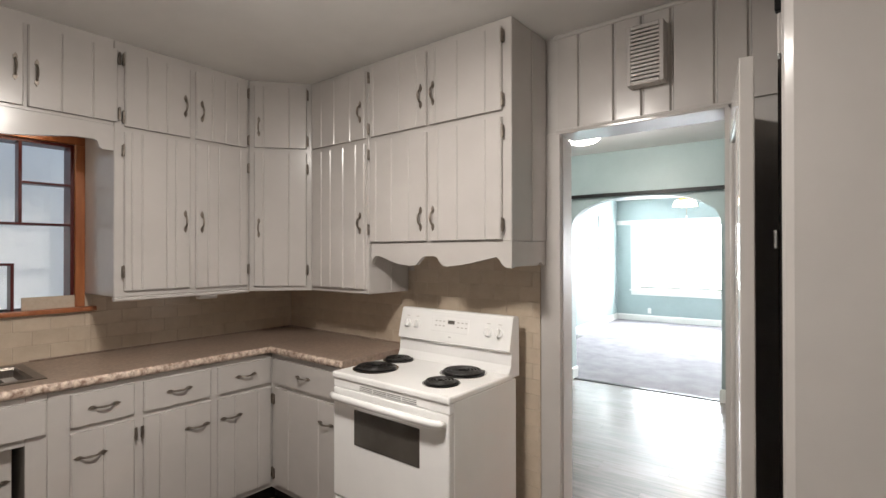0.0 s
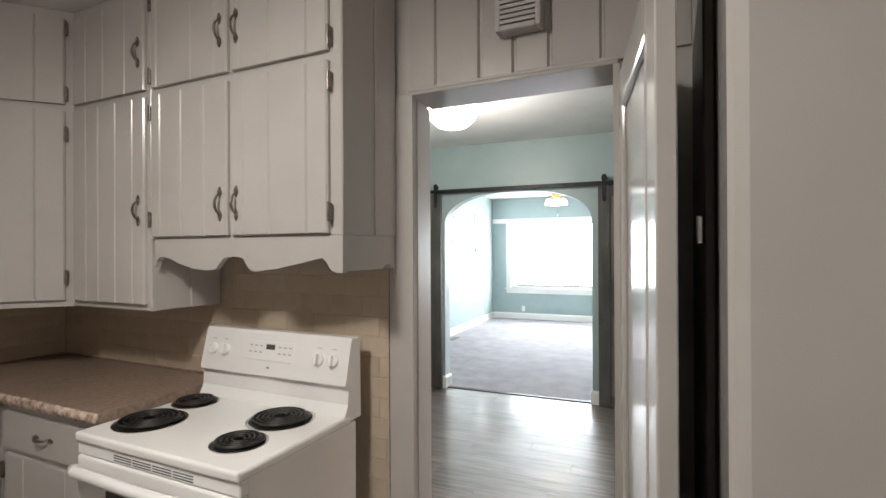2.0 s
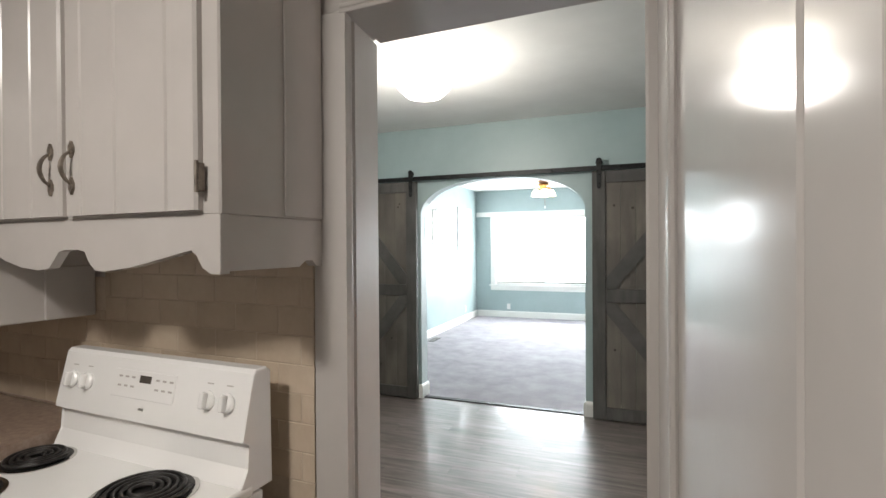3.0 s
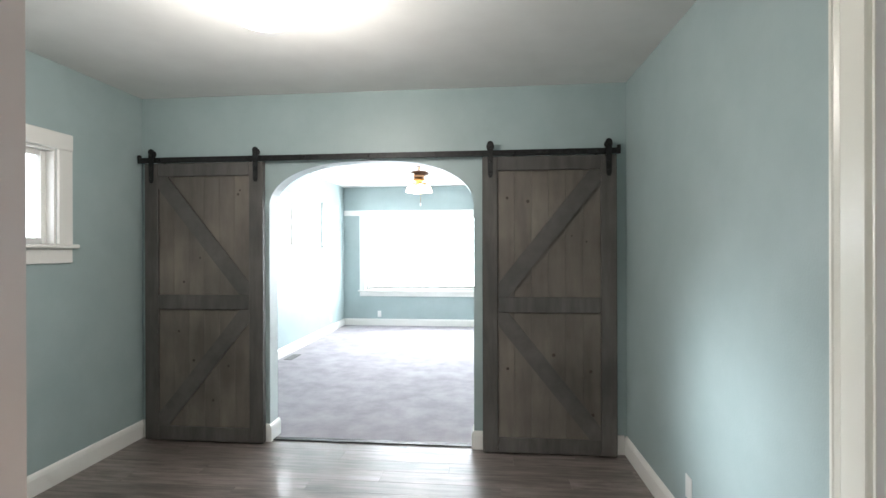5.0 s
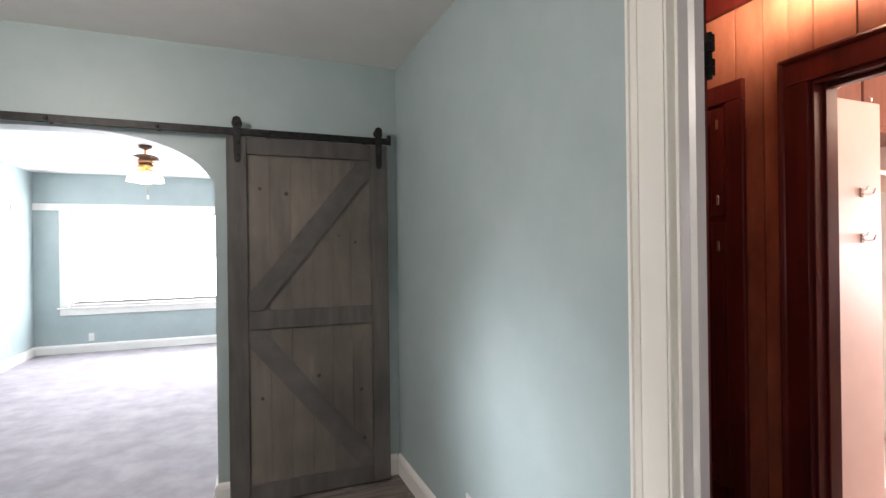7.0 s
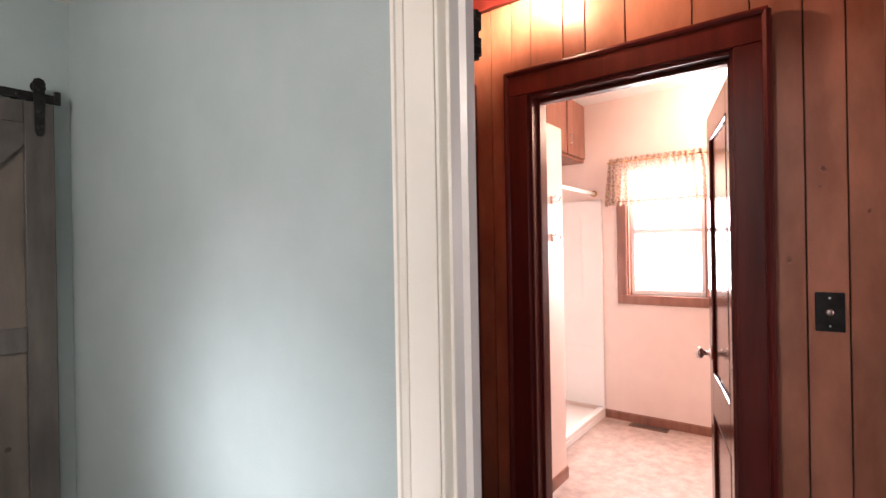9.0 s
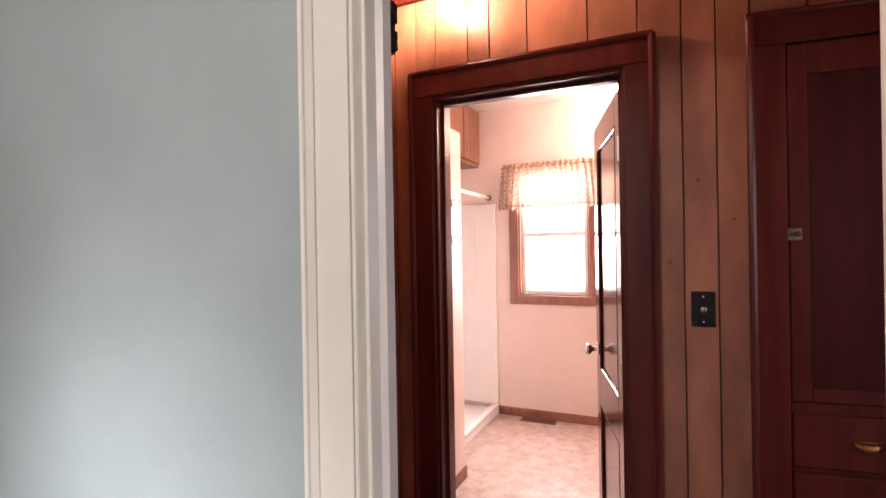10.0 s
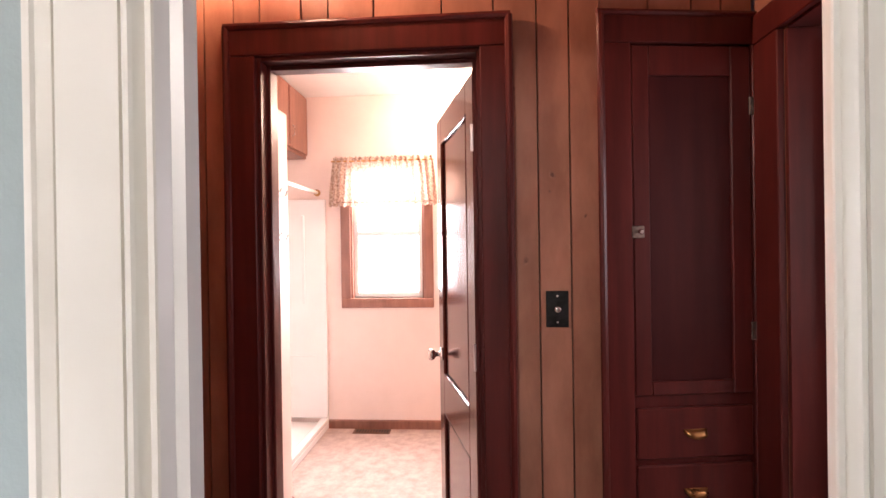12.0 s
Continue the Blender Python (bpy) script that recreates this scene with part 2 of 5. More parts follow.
def box(bm, a, b, bevel=0.0, segments=1):
    x0, x1 = sorted((a[0], b[0]))
    y0, y1 = sorted((a[1], b[1]))
    z0, z1 = sorted((a[2], b[2]))
    vs = [bm.verts.new(p) for p in ((x0, y0, z0), (x1, y0, z0), (x1, y1, z0), (x0, y1, z0), (x0, y0, z1), (x1, y0, z1), (x1, y1, z1), (x0, y1, z1))]
    fs = [bm.faces.new([vs[i] for i in q]) for q in ((3, 2, 1, 0), (4, 5, 6, 7), (0, 1, 5, 4), (1, 2, 6, 5), (2, 3, 7, 6), (3, 0, 4, 7))]
    if bevel:
        es = list({e for f in fs for e in f.edges})
        bmesh.ops.bevel(bm, geom=es, offset=bevel, segments=segments, affect="EDGES", profile=0.5)
    return bm


def boxes(*pairs, bevel=0.0, segments=1):
    bm = bmesh.new()
    for a, b in pairs:
        box(bm, a, b, bevel, segments)
    return bm


def prism(points, lo, hi, axis="z", bm=None, bevel=0.0):
    """A polygon in the plane across axis, drawn out from lo to hi. Points are (x, y) for z, (x, z) for y, (y, z) for x."""
    bm = bm or bmesh.new()

    def at(p, h):
        return {"z": (p[0], p[1], h), "y": (p[0], h, p[1]), "x": (h, p[0], p[1])}[axis]
    low = [bm.verts.new(at(p, lo)) for p in points]
    high = [bm.verts.new(at(p, hi)) for p in points]
    f1, f2 = bm.faces.new(low), bm.faces.new(high)
    n = len(points)
    for i in range(n):
        bm.faces.new((low[i], low[(i + 1) % n], high[(i + 1) % n], high[i]))
    if bevel:
        bmesh.ops.bevel(bm, geom=list(set(f1.edges) | set(f2.edges)), offset=bevel, segments=2, affect="EDGES", profile=0.5)
    return bm


def tube(points, radius, sides=8, bm=None, closed=False):
    bm = bm or bmesh.new()
    pts = [Vector(p) for p in points]
    n = len(pts)
    rings = []
    for i, p in enumerate(pts):
        r = radius[i] if isinstance(radius, (list, tuple)) else radius
        ahead = (pts[(i + 1) % n] - pts[i - 1]) if closed else (pts[min(i + 1, n - 1)] - pts[max(i - 1, 0)])
        q = ahead.to_track_quat("Z", "Y")
        rings.append([bm.verts.new(p + q @ Vector((r * math.cos(a), r * math.sin(a), 0))) for a in (2 * math.pi * k / sides for k in range(sides))])
    for i in range(n if closed else n - 1):
        a, b = rings[i], rings[(i + 1) % n]
        for k in range(sides):
            bm.faces.new((a[k], a[(k + 1) % sides], b[(k + 1) % sides], b[k]))
    if not closed:
        bm.faces.new(rings[0])
        bm.faces.new(rings[-1])
    return bm


def lathe(profile, centre=(0, 0, 0), sides=24, axis="z", bm=None):
    """Profile of (radius, height) turned round the axis through centre."""
    bm = bm or bmesh.new()
    rings = []
    for r, h in profile:
        ring = []
        for k in range(sides):
            a = 2 * math.pi * k / sides
            u, v = r * math.cos(a), r * math.sin(a)
            d = {"z": (u, v, h), "y": (u, h, v), "x": (h, u, v)}[axis]
            ring.append(bm.verts.new(Vector(centre) + Vector(d)))
        rings.append(ring)
    for a, b in zip(rings, rings[1:]):
        for k in range(sides):
            bm.faces.new((a[k], a[(k + 1) % sides], b[(k + 1) % sides], b[k]))
    bm.faces.new(rings[0])
    bm.faces.new(rings[-1])
    return bm


def parts(name, pairs, material, parent, m, bevel=0.003):
    """One part for each box."""
    for a, b in pairs:
        part(name, moved(boxes((a, b), bevel=bevel), m), material, parent)


def moved(bm, m):
    bm.transform(m)
    return bm


def piece(name, mesh, place, parent, scale=(1, 1, 1), turn=0.0, axis="Z"):
    ob = new(name, mesh)
    ob.parent = parent
    ob.matrix_basis = Matrix.LocRotScale(place, Matrix.Rotation(turn, 3, axis).to_quaternion(), scale)
    return ob


def unit_mesh(name, a, b, material, bevel):
    me = bpy.data.meshes.new(name)
    bm = boxes((a, b), bevel=bevel)
    bm.to_mesh(me)
    bm.free()
    me.materials.append(material)
    return me

# ---- large structure ----
ANGLE = math.atan(0.045)          # the kitchen is turned a little to fit the camera's view
KITCHEN = pose(0, 0, 0, 0, 0, -math.degrees(ANGLE))
HOUSE = Matrix.Identity(4)


def k2w(x, y):
    p = KITCHEN @ Vector((x, y, 0))
    return p.x, p.y


CEIL_K, CEIL, CEIL_H = 2.560, 2.645, 2.56


def ck(y):
    """Height of the kitchen ceiling, sloped slightly to fit the camera's view."""
    return CEIL_K - 0.009 * y


# floors
BASE = KITCHEN
# reaches high and wide to keep sky light out of the window recess
tagged(part("backdrop", boxes(((-3.02, -4.5, -0.2), (-3.0, 0.1, 5.2))), BLUE_HAZE), "plain pale grey-blue backdrop outside the kitchen window, sized to block sky light", "backdrop", "", "structure")
structure("floor_kitchen", boxes(((-2.4, -3.45, -0.1), (1.47, 0.0, 0.0))), KITCHEN_FLOOR, "dark brown vinyl kitchen floor", "floor")
structure("ceiling_kitchen", prism([(0.0, ck(0)), (-3.50, ck(-3.50)), (-3.50, ck(-3.50) + 0.1), (0.0, ck(0) + 0.1)], -2.4, 1.47, "x"), WHITE_CEIL, "off-white painted kitchen ceiling", "ceiling")
# window wall of the kitchen, with its opening
WALL_K = 2.74
WY0, WY1, WZ0, WZ1 = -2.16, -1.375, 1.215, 2.10
structure("wall_kitchen_window", boxes(((-2.36, -3.45, 0), (-2.21, WY0, WALL_K)), ((-2.36, WY1, 0), (-2.21, 0.05, WALL_K)),
                                       ((-2.36, WY0, 0), (-2.21, WY1, WZ0)), ((-2.36, WY0, WZ1), (-2.21, WY1, WALL_K))), GREY_WALL, "grey painted kitchen wall with a window", "wall")
structure("wall_kitchen_south", boxes(((-2.36, -3.55, 0), (1.47, -3.45, WALL_K))), GREY_WALL, "grey painted kitchen wall", "wall")
structure("wall_kitchen_east", boxes(((1.44, -3.45, 0), (1.47, -0.01, WALL_K))), GREY_WALL, "grey painted kitchen wall", "wall")
structure("wall_pantry", prism([(0.944, -0.757), (0.9515, -0.7755), (0.970, -0.783), (1.44, -0.783), (1.44, 0.0), (0.944, 0.0)], 0, WALL_K), GLOSS_GREY, "grey gloss-painted projecting wall with a rounded corner", "wall")
BASE = HOUSE
OPEN_L, OPEN_R, HEAD = 0.0, 0.715, 2.092
bm = prism([k2w(-2.36, 0), k2w(OPEN_L - 0.008, 0), (-0.034, 0.185), (-2.45, 0.185)], 0, 2.75)
prism([k2w(OPEN_R + 0.012, 0), k2w(1.468, 0), (1.468, 0.185), (0.775, 0.185)], 0, 2.75, bm=bm)
prism([k2w(OPEN_L - 0.008, 0), k2w(OPEN_R + 0.012, 0), (0.775, 0.185), (-0.034, 0.185)], HEAD, 2.75, bm=bm)
wall_stove = structure("wall_kitchen_north", bm, GREY_WALL, "grey wall between kitchen and dining room with a doorway", "wall")
structure("wall_dining_south", boxes(((-2.29, 0.185, 0), (-0.10, 0.197, CEIL)), ((0.815, 0.185, 0), (1.39, 0.197, CEIL)), ((-0.10, 0.185, 2.17), (0.815, 0.197, CEIL))), SAGE, "pale blue-green dining room wall", "wall")
# bright overcast sky outside the small dining room window
tagged(part("backdrop", boxes(((-3.52, 0.2, 0.3), (-3.5, 13.0, 4.2))), WHITE_SKY), "plain white overcast sky outside the side windows", "backdrop", "", "structure")
# dining room
structure("floor_dining_base", boxes(((-2.45, -0.06, -0.1), (1.53, 3.43, -0.012))), GROOVE, "dark subfloor under the planks", "floor")
structure("ceiling_dining", boxes(((-2.45, 0.185, CEIL), (1.53, 3.51, CEIL + 0.1))), WHITE_CEIL, "white painted dining room ceiling", "ceiling")
DW0, DW1, DZ0, DZ1 = 2.02, 2.60, 1.50, 2.10
structure("wall_dining_west", boxes(((-2.43, 0.185, 0), (-2.29, DW0, CEIL)), ((-2.43, DW1, 0), (-2.29, 3.37, CEIL)), ((-2.43, DW0, 0), (-2.29, DW1, DZ0)), ((-2.43, DW0, DZ1), (-2.29, DW1, CEIL))), SAGE, "pale blue-green dining room wall with a small window", "wall")
HO0, HO1, HOZ = 0.315, 1.115, 2.14


def ex(y):
    """Face of the dining room's east wall, slanted a little to fit the camera's view."""
    return 1.39 + (3.37 - y) * 0.0185


def east_span(bm, a, b, z0, z1, d0, d1):
    return prism([(ex(a) + d0, a), (ex(b) + d0, b), (ex(b) + d1, b), (ex(a) + d1, a)], z0, z1, bm=bm)


bm = east_span(None, 0.185, HO0 - 0.028, 0, CEIL, 0, 0.014)
east_span(bm, HO1 + 0.012, 3.37, 0, CEIL, 0, 0.062)
east_span(bm, HO0 - 0.012, HO1 + 0.012, HOZ + 0.012, CEIL, 0, 0.062)
structure("wall_dining_east", bm, SAGE, "pale blue-green dining room wall with a cased opening", "wall")
# arch wall
AX0, AX1, SPRING, RISE = -1.253, 0.305, 1.80, 0.325
mid, half = (AX0 + AX1) / 2, (AX1 - AX0) / 2


def arch_curve(n=28):
    out = []
    for k in range(n + 1):
        u = -math.cos(math.pi * k / n)
        out.append((mid + half * u, SPRING + RISE * math.sqrt(max(0.0, 1 - abs(u) ** 2.6))))
    return out


def arch_wall(y0, y1, x0, x1, top):
    return prism([(x0, 0), (AX0, 0), *arch_curve(), (AX1, 0), (x1, 0), (x1, top), (x0, top)], y0, y1, "y")


structure("wall_dining_north", arch_wall(3.37, 3.375, -2.43, 1.52, CEIL), SAGE, "pale blue-green wall with a wide arched opening", "wall")
structure("wall_arch", arch_wall(3.375, 3.505, -2.43, 2.0, CEIL), PLASTER, "thick plaster wall with a wide arched opening", "wall")
structure("wall_living_south", arch_wall(3.505, 3.51, -2.43, 2.0, CEIL), SAGE, "pale blue-green living room wall round the arch", "wall")
# living room
LX0, LX1, LY1 = -2.39, 2.0, 9.0
structure("floor_living", boxes(((-2.5, 3.44, -0.1), (2.1, 9.1, 0.004))), CARPET, "grey cut-pile carpet with vacuum marks", "carpet")
structure("ceiling_living", boxes(((-2.5, 3.51, CEIL), (2.1, 9.1, CEIL + 0.1))), WHITE_CEIL, "white painted living room ceiling", "ceiling")
FW0, FW1, FZ0, FZ1 = -1.98, 1.40, 0.675, 2.10
structure("wall_living_north", boxes(((LX0, LY1, 0), (FW0, LY1 + 0.14, CEIL)), ((FW1, LY1, 0), (LX1, LY1 + 0.14, CEIL)), ((FW0, LY1, 0), (FW1, LY1 + 0.14, FZ0)), ((FW0, LY1, FZ1), (FW1, LY1 + 0.14, CEIL))), SAGE, "pale blue-green wall with a wide picture window", "wall")
LW = [(5.96, 6.65), (7.84, 8.46)]
LZ0, LZ1 = 1.52, 2.14
structure("wall_living_west", boxes(((LX0 - 0.14, 3.51, 0), (LX0, LW[0][0], CEIL)), ((LX0 - 0.14, LW[0][1], 0), (LX0, LW[1][0], CEIL)), ((LX0 - 0.14, LW[1][1], 0), (LX0, LY1 + 0.14, CEIL)),
                                    *[((LX0 - 0.14, a, 0), (LX0, b, LZ0)) for a, b in LW], *[((LX0 - 0.14, a, LZ1), (LX0, b, CEIL)) for a, b in LW]), SAGE, "pale blue-green wall with two small windows", "wall")
structure("wall_living_east", boxes(((LX1, 3.51, 0), (LX1 + 0.1, LY1 + 0.14, CEIL))), SAGE, "pale blue-green living room wall", "wall")
# hall
HX, HY0, HY1 = 2.41, -0.172, 2.70
structure("floor_hall", boxes(((1.53, HY0, -0.1), (HX + 0.12, HY1, -0.002))), KITCHEN_FLOOR, "dark brown hall floor", "floor")
structure("ceiling_hall", boxes(((1.52, HY0 - 0.1, CEIL_H), (HX + 0.11, HY1, CEIL_H + 0.1))), MAHOGANY, "dark red stained wooden hall ceiling", "ceiling")
BO0, BO1, BOZ = 0.71, 1.44, 2.06
BEND = 0.335                      # south of here the panelled wall is turned and stretched to fit the camera's view
TURN = Matrix.Translation((HX, BEND, 0)) @ Matrix.Rotation(radians(7.95), 4, "Z") @ Matrix.Diagonal((1, 1.09, 1, 1)) @ Matrix.Translation((-HX, -BEND, 0))
wall_hall = structure("wall_hall_east", boxes(((HX + 0.012, BEND, 0), (HX + 0.12, BO0, CEIL)), ((HX + 0.012, BO1, 0), (HX + 0.12, HY1, CEIL)), ((HX + 0.012, BO0, BOZ), (HX + 0.12, BO1, CEIL))), GROOVE, "tan knotty wood panelling with dark grooves", "wall")
wall_bend = structure("wall_hall_bend", moved(boxes(((HX + 0.012, -0.13, 0), (HX + 0.10, BEND - 0.002, CEIL))), TURN), GROOVE, "tan wood panelling behind the built-in cupboard", "wall")
structure("wall_hall_south", boxes(((1.52, HY0 - 0.12, 0), (1.60, HY0, CEIL)), ((2.335, HY0 - 0.12, 0), (HX + 0.16, HY0, CEIL)), ((1.60, HY0 - 0.12, 2.06), (2.335, HY0, CEIL))), PINE, "tan wood panelled hall wall", "wall")
structure("wall_closet", boxes(((1.50, HY0 - 1.0, 0), (1.56, HY0 - 0.12, CEIL)), ((2.42, HY0 - 1.0, 0), (2.48, HY0 - 0.12, CEIL)), ((1.50, HY0 - 1.06, 0), (1.66, HY0 - 1.0, CEIL)), ((2.18, HY0 - 1.06, 0), (2.48, HY0 - 1.0, CEIL)), ((1.66, HY0 - 1.06, 0), (2.18, HY0 - 1.0, 1.04)), ((1.66, HY0 - 1.06, 1.96), (2.18, HY0 - 1.0, CEIL)), ((1.50, HY0 - 1.06, CEIL), (2.48, HY0 - 0.12, CEIL + 0.05)), ((1.50, HY0 - 1.06, -0.1), (2.48, HY0, -0.003))), PEACH, "plain cream walls of an unseen closet, with a window added for its lamp", "wall")
structure("wall_hall_north", boxes(((1.52, HY1, 0), (HX + 0.12, HY1 + 0.1, CEIL))), PINE, "tan wood panelled hall wall", "wall")
structure("wall_hall_west", boxes(((1.482, HY0, 0), (1.488, HO0 - 0.10, CEIL)), ((1.512, HO1 + 0.035, 0), (1.53, HY1, CEIL)), ((1.512, HO0 - 0.012, HOZ + 0.012), (1.53, HO1 + 0.012, CEIL))), PINE, "tan wood panelled hall wall", "wall")
# bathroom
BX = 4.69
structure("floor_bath", boxes(((HX + 0.10, 0.30, -0.1), (BX + 0.12, 2.85, 0.0))), BATH_FLOOR, "mottled pinkish beige vinyl bathroom floor", "floor")
structure("ceiling_bath", boxes(((HX + 0.12, 0.30, CEIL), (BX, 2.85, CEIL + 0.1))), WHITE_CEIL, "white bathroom ceiling", "ceiling")
BW0, BW1, BZ0, BZ1 = 1.15, 1.735, 1.035, 2.06
structure("wall_bath_east", boxes(((BX, 0.30, 0), (BX + 0.14, BW0, CEIL)), ((BX, BW1, 0), (BX + 0.14, 2.85, CEIL)), ((BX, BW0, 0), (BX + 0.14, BW1, BZ0)), ((BX, BW0, BZ1), (BX + 0.14, BW1, CEIL))), PEACH, "cream bathroom wall with a window", "wall")
structure("wall_bath_south", boxes(((HX + 0.12, 0.20, 0), (BX + 0.14, 0.30, CEIL))), PEACH, "cream bathroom wall", "wall")
structure("wall_bath_north", boxes(((HX + 0.12, 2.85, 0), (BX + 0.14, 2.95, CEIL))), PEACH, "cream bathroom wall", "wall")
structure("wall_bath_west", boxes(((HX + 0.12, 0.30, 0), (HX + 0.13, BO0, CEIL)), ((HX + 0.12, BO1, 0), (HX + 0.13, 2.85, CEIL)), ((HX + 0.12, BO0, BOZ), (HX + 0.13, BO1, CEIL))), PEACH, "cream bathroom wall round the door", "wall")
structure("wall_bath_partition", boxes(((HX + 0.13, 1.76, 0), (3.47, 1.86, 2.17)), bevel=0.004), PEACH, "cream part-height partition beside the shower", "wall")

# ---- trim ----
BASEBOARD = [(0, 0), (0.018, 0), (0.018, 0.10), (0.013, 0.118), (0.006, 0.128), (0, 0.132)]


def skirting(name, start, end, out, profile=BASEBOARD, material=None, label="white painted baseboard"):
    """A moulded board along the foot of a wall from start to end; out is the way into the room."""
    a, b = Vector((*start, 0)), Vector((*end, 0))
    o = Vector((*out, 0))
    bm = bmesh.new()
    rows = [[bm.verts.new(p + o * d + Vector((0, 0, h))) for d, h in profile] for p in (a, b)]
    n = len(profile)
    for i in range(n):
        bm.faces.new((rows[0][i], rows[0][(i + 1) % n], rows[1][(i + 1) % n], rows[1][i]))
    bm.faces.new(rows[0])
    bm.faces.new(rows[1])
    return structure(name, bm, material or TRIM, label, "baseboard")


skirting("baseboard", (-2.29, 0.197), (-2.29, 3.37), (1, 0))
skirting("baseboard", (ex(1.282), 1.282), (ex(3.37), 3.37), (-1, 0))
skirting("baseboard", (-2.29, 3.37), (AX0, 3.37), (0, -1))
skirting("baseboard", (AX1, 3.37), (1.372, 3.37), (0, -1))
skirting("baseboard", (AX0, 3.352), (AX0, 3.525), (1, 0))
skirting("baseboard", (AX1, 3.352), (AX1, 3.525), (-1, 0))
skirting("baseboard", (LX0, 3.52), (LX0, LY1), (1, 0))
skirting("baseboard", (LX0 + 0.018, LY1), (LX1, LY1), (0, -1))
structure("threshold", boxes(((AX0, 3.385, -0.004), (AX1, 3.445, 0.008)), bevel=0.003), IRON, "dark metal carpet strip in the archway", "threshold")
SMALL_BASE = [(0, 0), (0.012, 0), (0.012, 0.06), (0.006, 0.07), (0, 0.07)]
skirting("baseboard", (BX, 0.30), (BX, 1.93), (-1, 0), SMALL_BASE, RED_BROWN, "brown wooden bathroom baseboard")
skirting("baseboard", (HX + 0.13, 1.76), (3.47, 1.76), (0, -1), SMALL_BASE, RED_BROWN, "brown wooden bathroom baseboard")
skirting("baseboard", (3.47, 1.76), (3.47, 1.86), (1, 0), SMALL_BASE, RED_BROWN, "brown wooden bathroom baseboard")


def casing_profile(width, deep):
    """Cross-section of a fluted casing: outer bead, flat, two beads at the opening. (across, out)."""
    shape = ((0, 0), (0, 0.8), (0.02, 1), (0.08, 1), (0.10, 0.85), (0.195, 0.62), (0.205, 0.40), (0.225, 0.40), (0.235, 0.74), (0.735, 0.74), (0.745, 0.40), (0.768, 0.40), (0.782, 0.9), (0.80, 1),
             (0.84, 1), (0.86, 0.85), (0.91, 0.42), (0.932, 0.42), (0.942, 0.72), (0.99, 0.72), (1, 0.6), (1, 0))
    return [(width * a, deep * d) for a, d in shape]


def casing_leg(edge, toward, face, out, z0, z1, width, deep, along="y"):
    """An upright casing on a wall. edge: where its outer side stands, toward: +1 or -1 towards the opening, out: +1 or -1 off the wall."""
    pts = [(edge + toward * a, face + out * d) for a, d in casing_profile(width, deep)]
    return prism([(y, x) for x, y in pts] if along == "y" else pts, z0, z1)


def casing_head(a, b, face, out, z_top, width, deep, along="y"):
    pts = [(face + out * d, z_top - w) for w, d in casing_profile(width, deep)]
    return prism(pts, a, b, "y") if along == "y" else prism([(x, z) for x, z in pts], a, b, "x")


trim = thing("trim_hall_opening", "white fluted casing and lining round the hall opening", "casing", kind="structure")
part("casing", casing_leg(1.281, -1, ex(1.20), -1, 0, HOZ + 0.160, 0.166, 0.028), CREAM, trim)
part("casing", casing_leg(HO0 - 0.148, 1, ex(0.24), -1, 0, HOZ + 0.148, 0.148, 0.022), CREAM, trim)
part("casing", casing_head(HO0, HO1, ex(0.7), -1, HOZ + 0.148, 0.148, 0.022), CREAM, trim)
# linings use the whiter paint to put the cooler light into their colour
part("lining", prism([(ex(HO1) - 0.020, HO1 - 0.001), (1.432, HO1 - 0.008), (1.435, HO1 - 0.024), (1.459, HO1 - 0.028), (1.461, HO1 + 0.022), (ex(HO1) + 0.001, HO1 + 0.011)], 0, HOZ), TRIM, trim)
part("lining", boxes(((ex(HO0) - 0.006, HO0 - 0.028, 0), (1.447, HO0 - 0.012, HOZ)), bevel=0.002), TRIM, trim)
part("lining", boxes(((1.435, HO0 - 0.012, HOZ - 0.004), (1.461, HO1, HOZ + 0.010)), bevel=0.002), TRIM, trim)
hall_side = thing("trim_hall_side", "dark red stained casing on the hall side of the opening", "casing", kind="structure")
part("casing", boxes(((1.4615, HO1 + 0.030, 0), (1.540, HO1 + 0.12, HOZ + 0.11)), bevel=0.004), MAHOGANY, hall_side)
# this leg has lighter wood, standing for the hall lamp's light on it
part("casing", boxes(((1.4475, HO0 - 0.10, 0), (1.466, HO0 - 0.018, HOZ + 0.11)), bevel=0.004), RED_BROWN, hall_side)
part("casing", boxes(((1.4615, HO0 - 0.010, HOZ - 0.010), (1.540, HO1 + 0.029, HOZ + 0.11)), bevel=0.004), MAHOGANY, hall_side)

BASE = KITCHEN
trim = thing("trim_kitchen_doorway", "grey painted flat casing and lining of the kitchen doorway", "casing", kind="structure")
part("casing", boxes(((-0.098, -0.010, 0), (-0.010, 0.0, HEAD)), bevel=0.003), GREY_WALL, trim)
part("lining", prism([(-0.012, -0.014), (0.006, -0.014), (0.006, 0.004), (0.002, 0.008), (0.004, 0.016), (0.001, 0.022), (-0.010, 0.026), (-0.010, 0.038), (-0.002, 0.042), (-0.026, 0.195), (-0.042, 0.195)], 0, HEAD - 0.010), GREY_WALL, trim)
part("lining", prism([(0.727, -0.014), (0.707, -0.014), (0.710, 0.050), (0.700, 0.052), (0.702, 0.084), (0.712, 0.086), (0.715, 0.145), (0.765, 0.150)], 0, HEAD - 0.010), GREY_WALL, trim)
part("lining", boxes(((-0.012, -0.014, HEAD - 0.010), (0.722, 0.190, HEAD + 0.002)), bevel=0.002), GLOSS_GREY, trim)
BASE = HOUSE

# ---- kitchen ----
BASE = KITCHEN

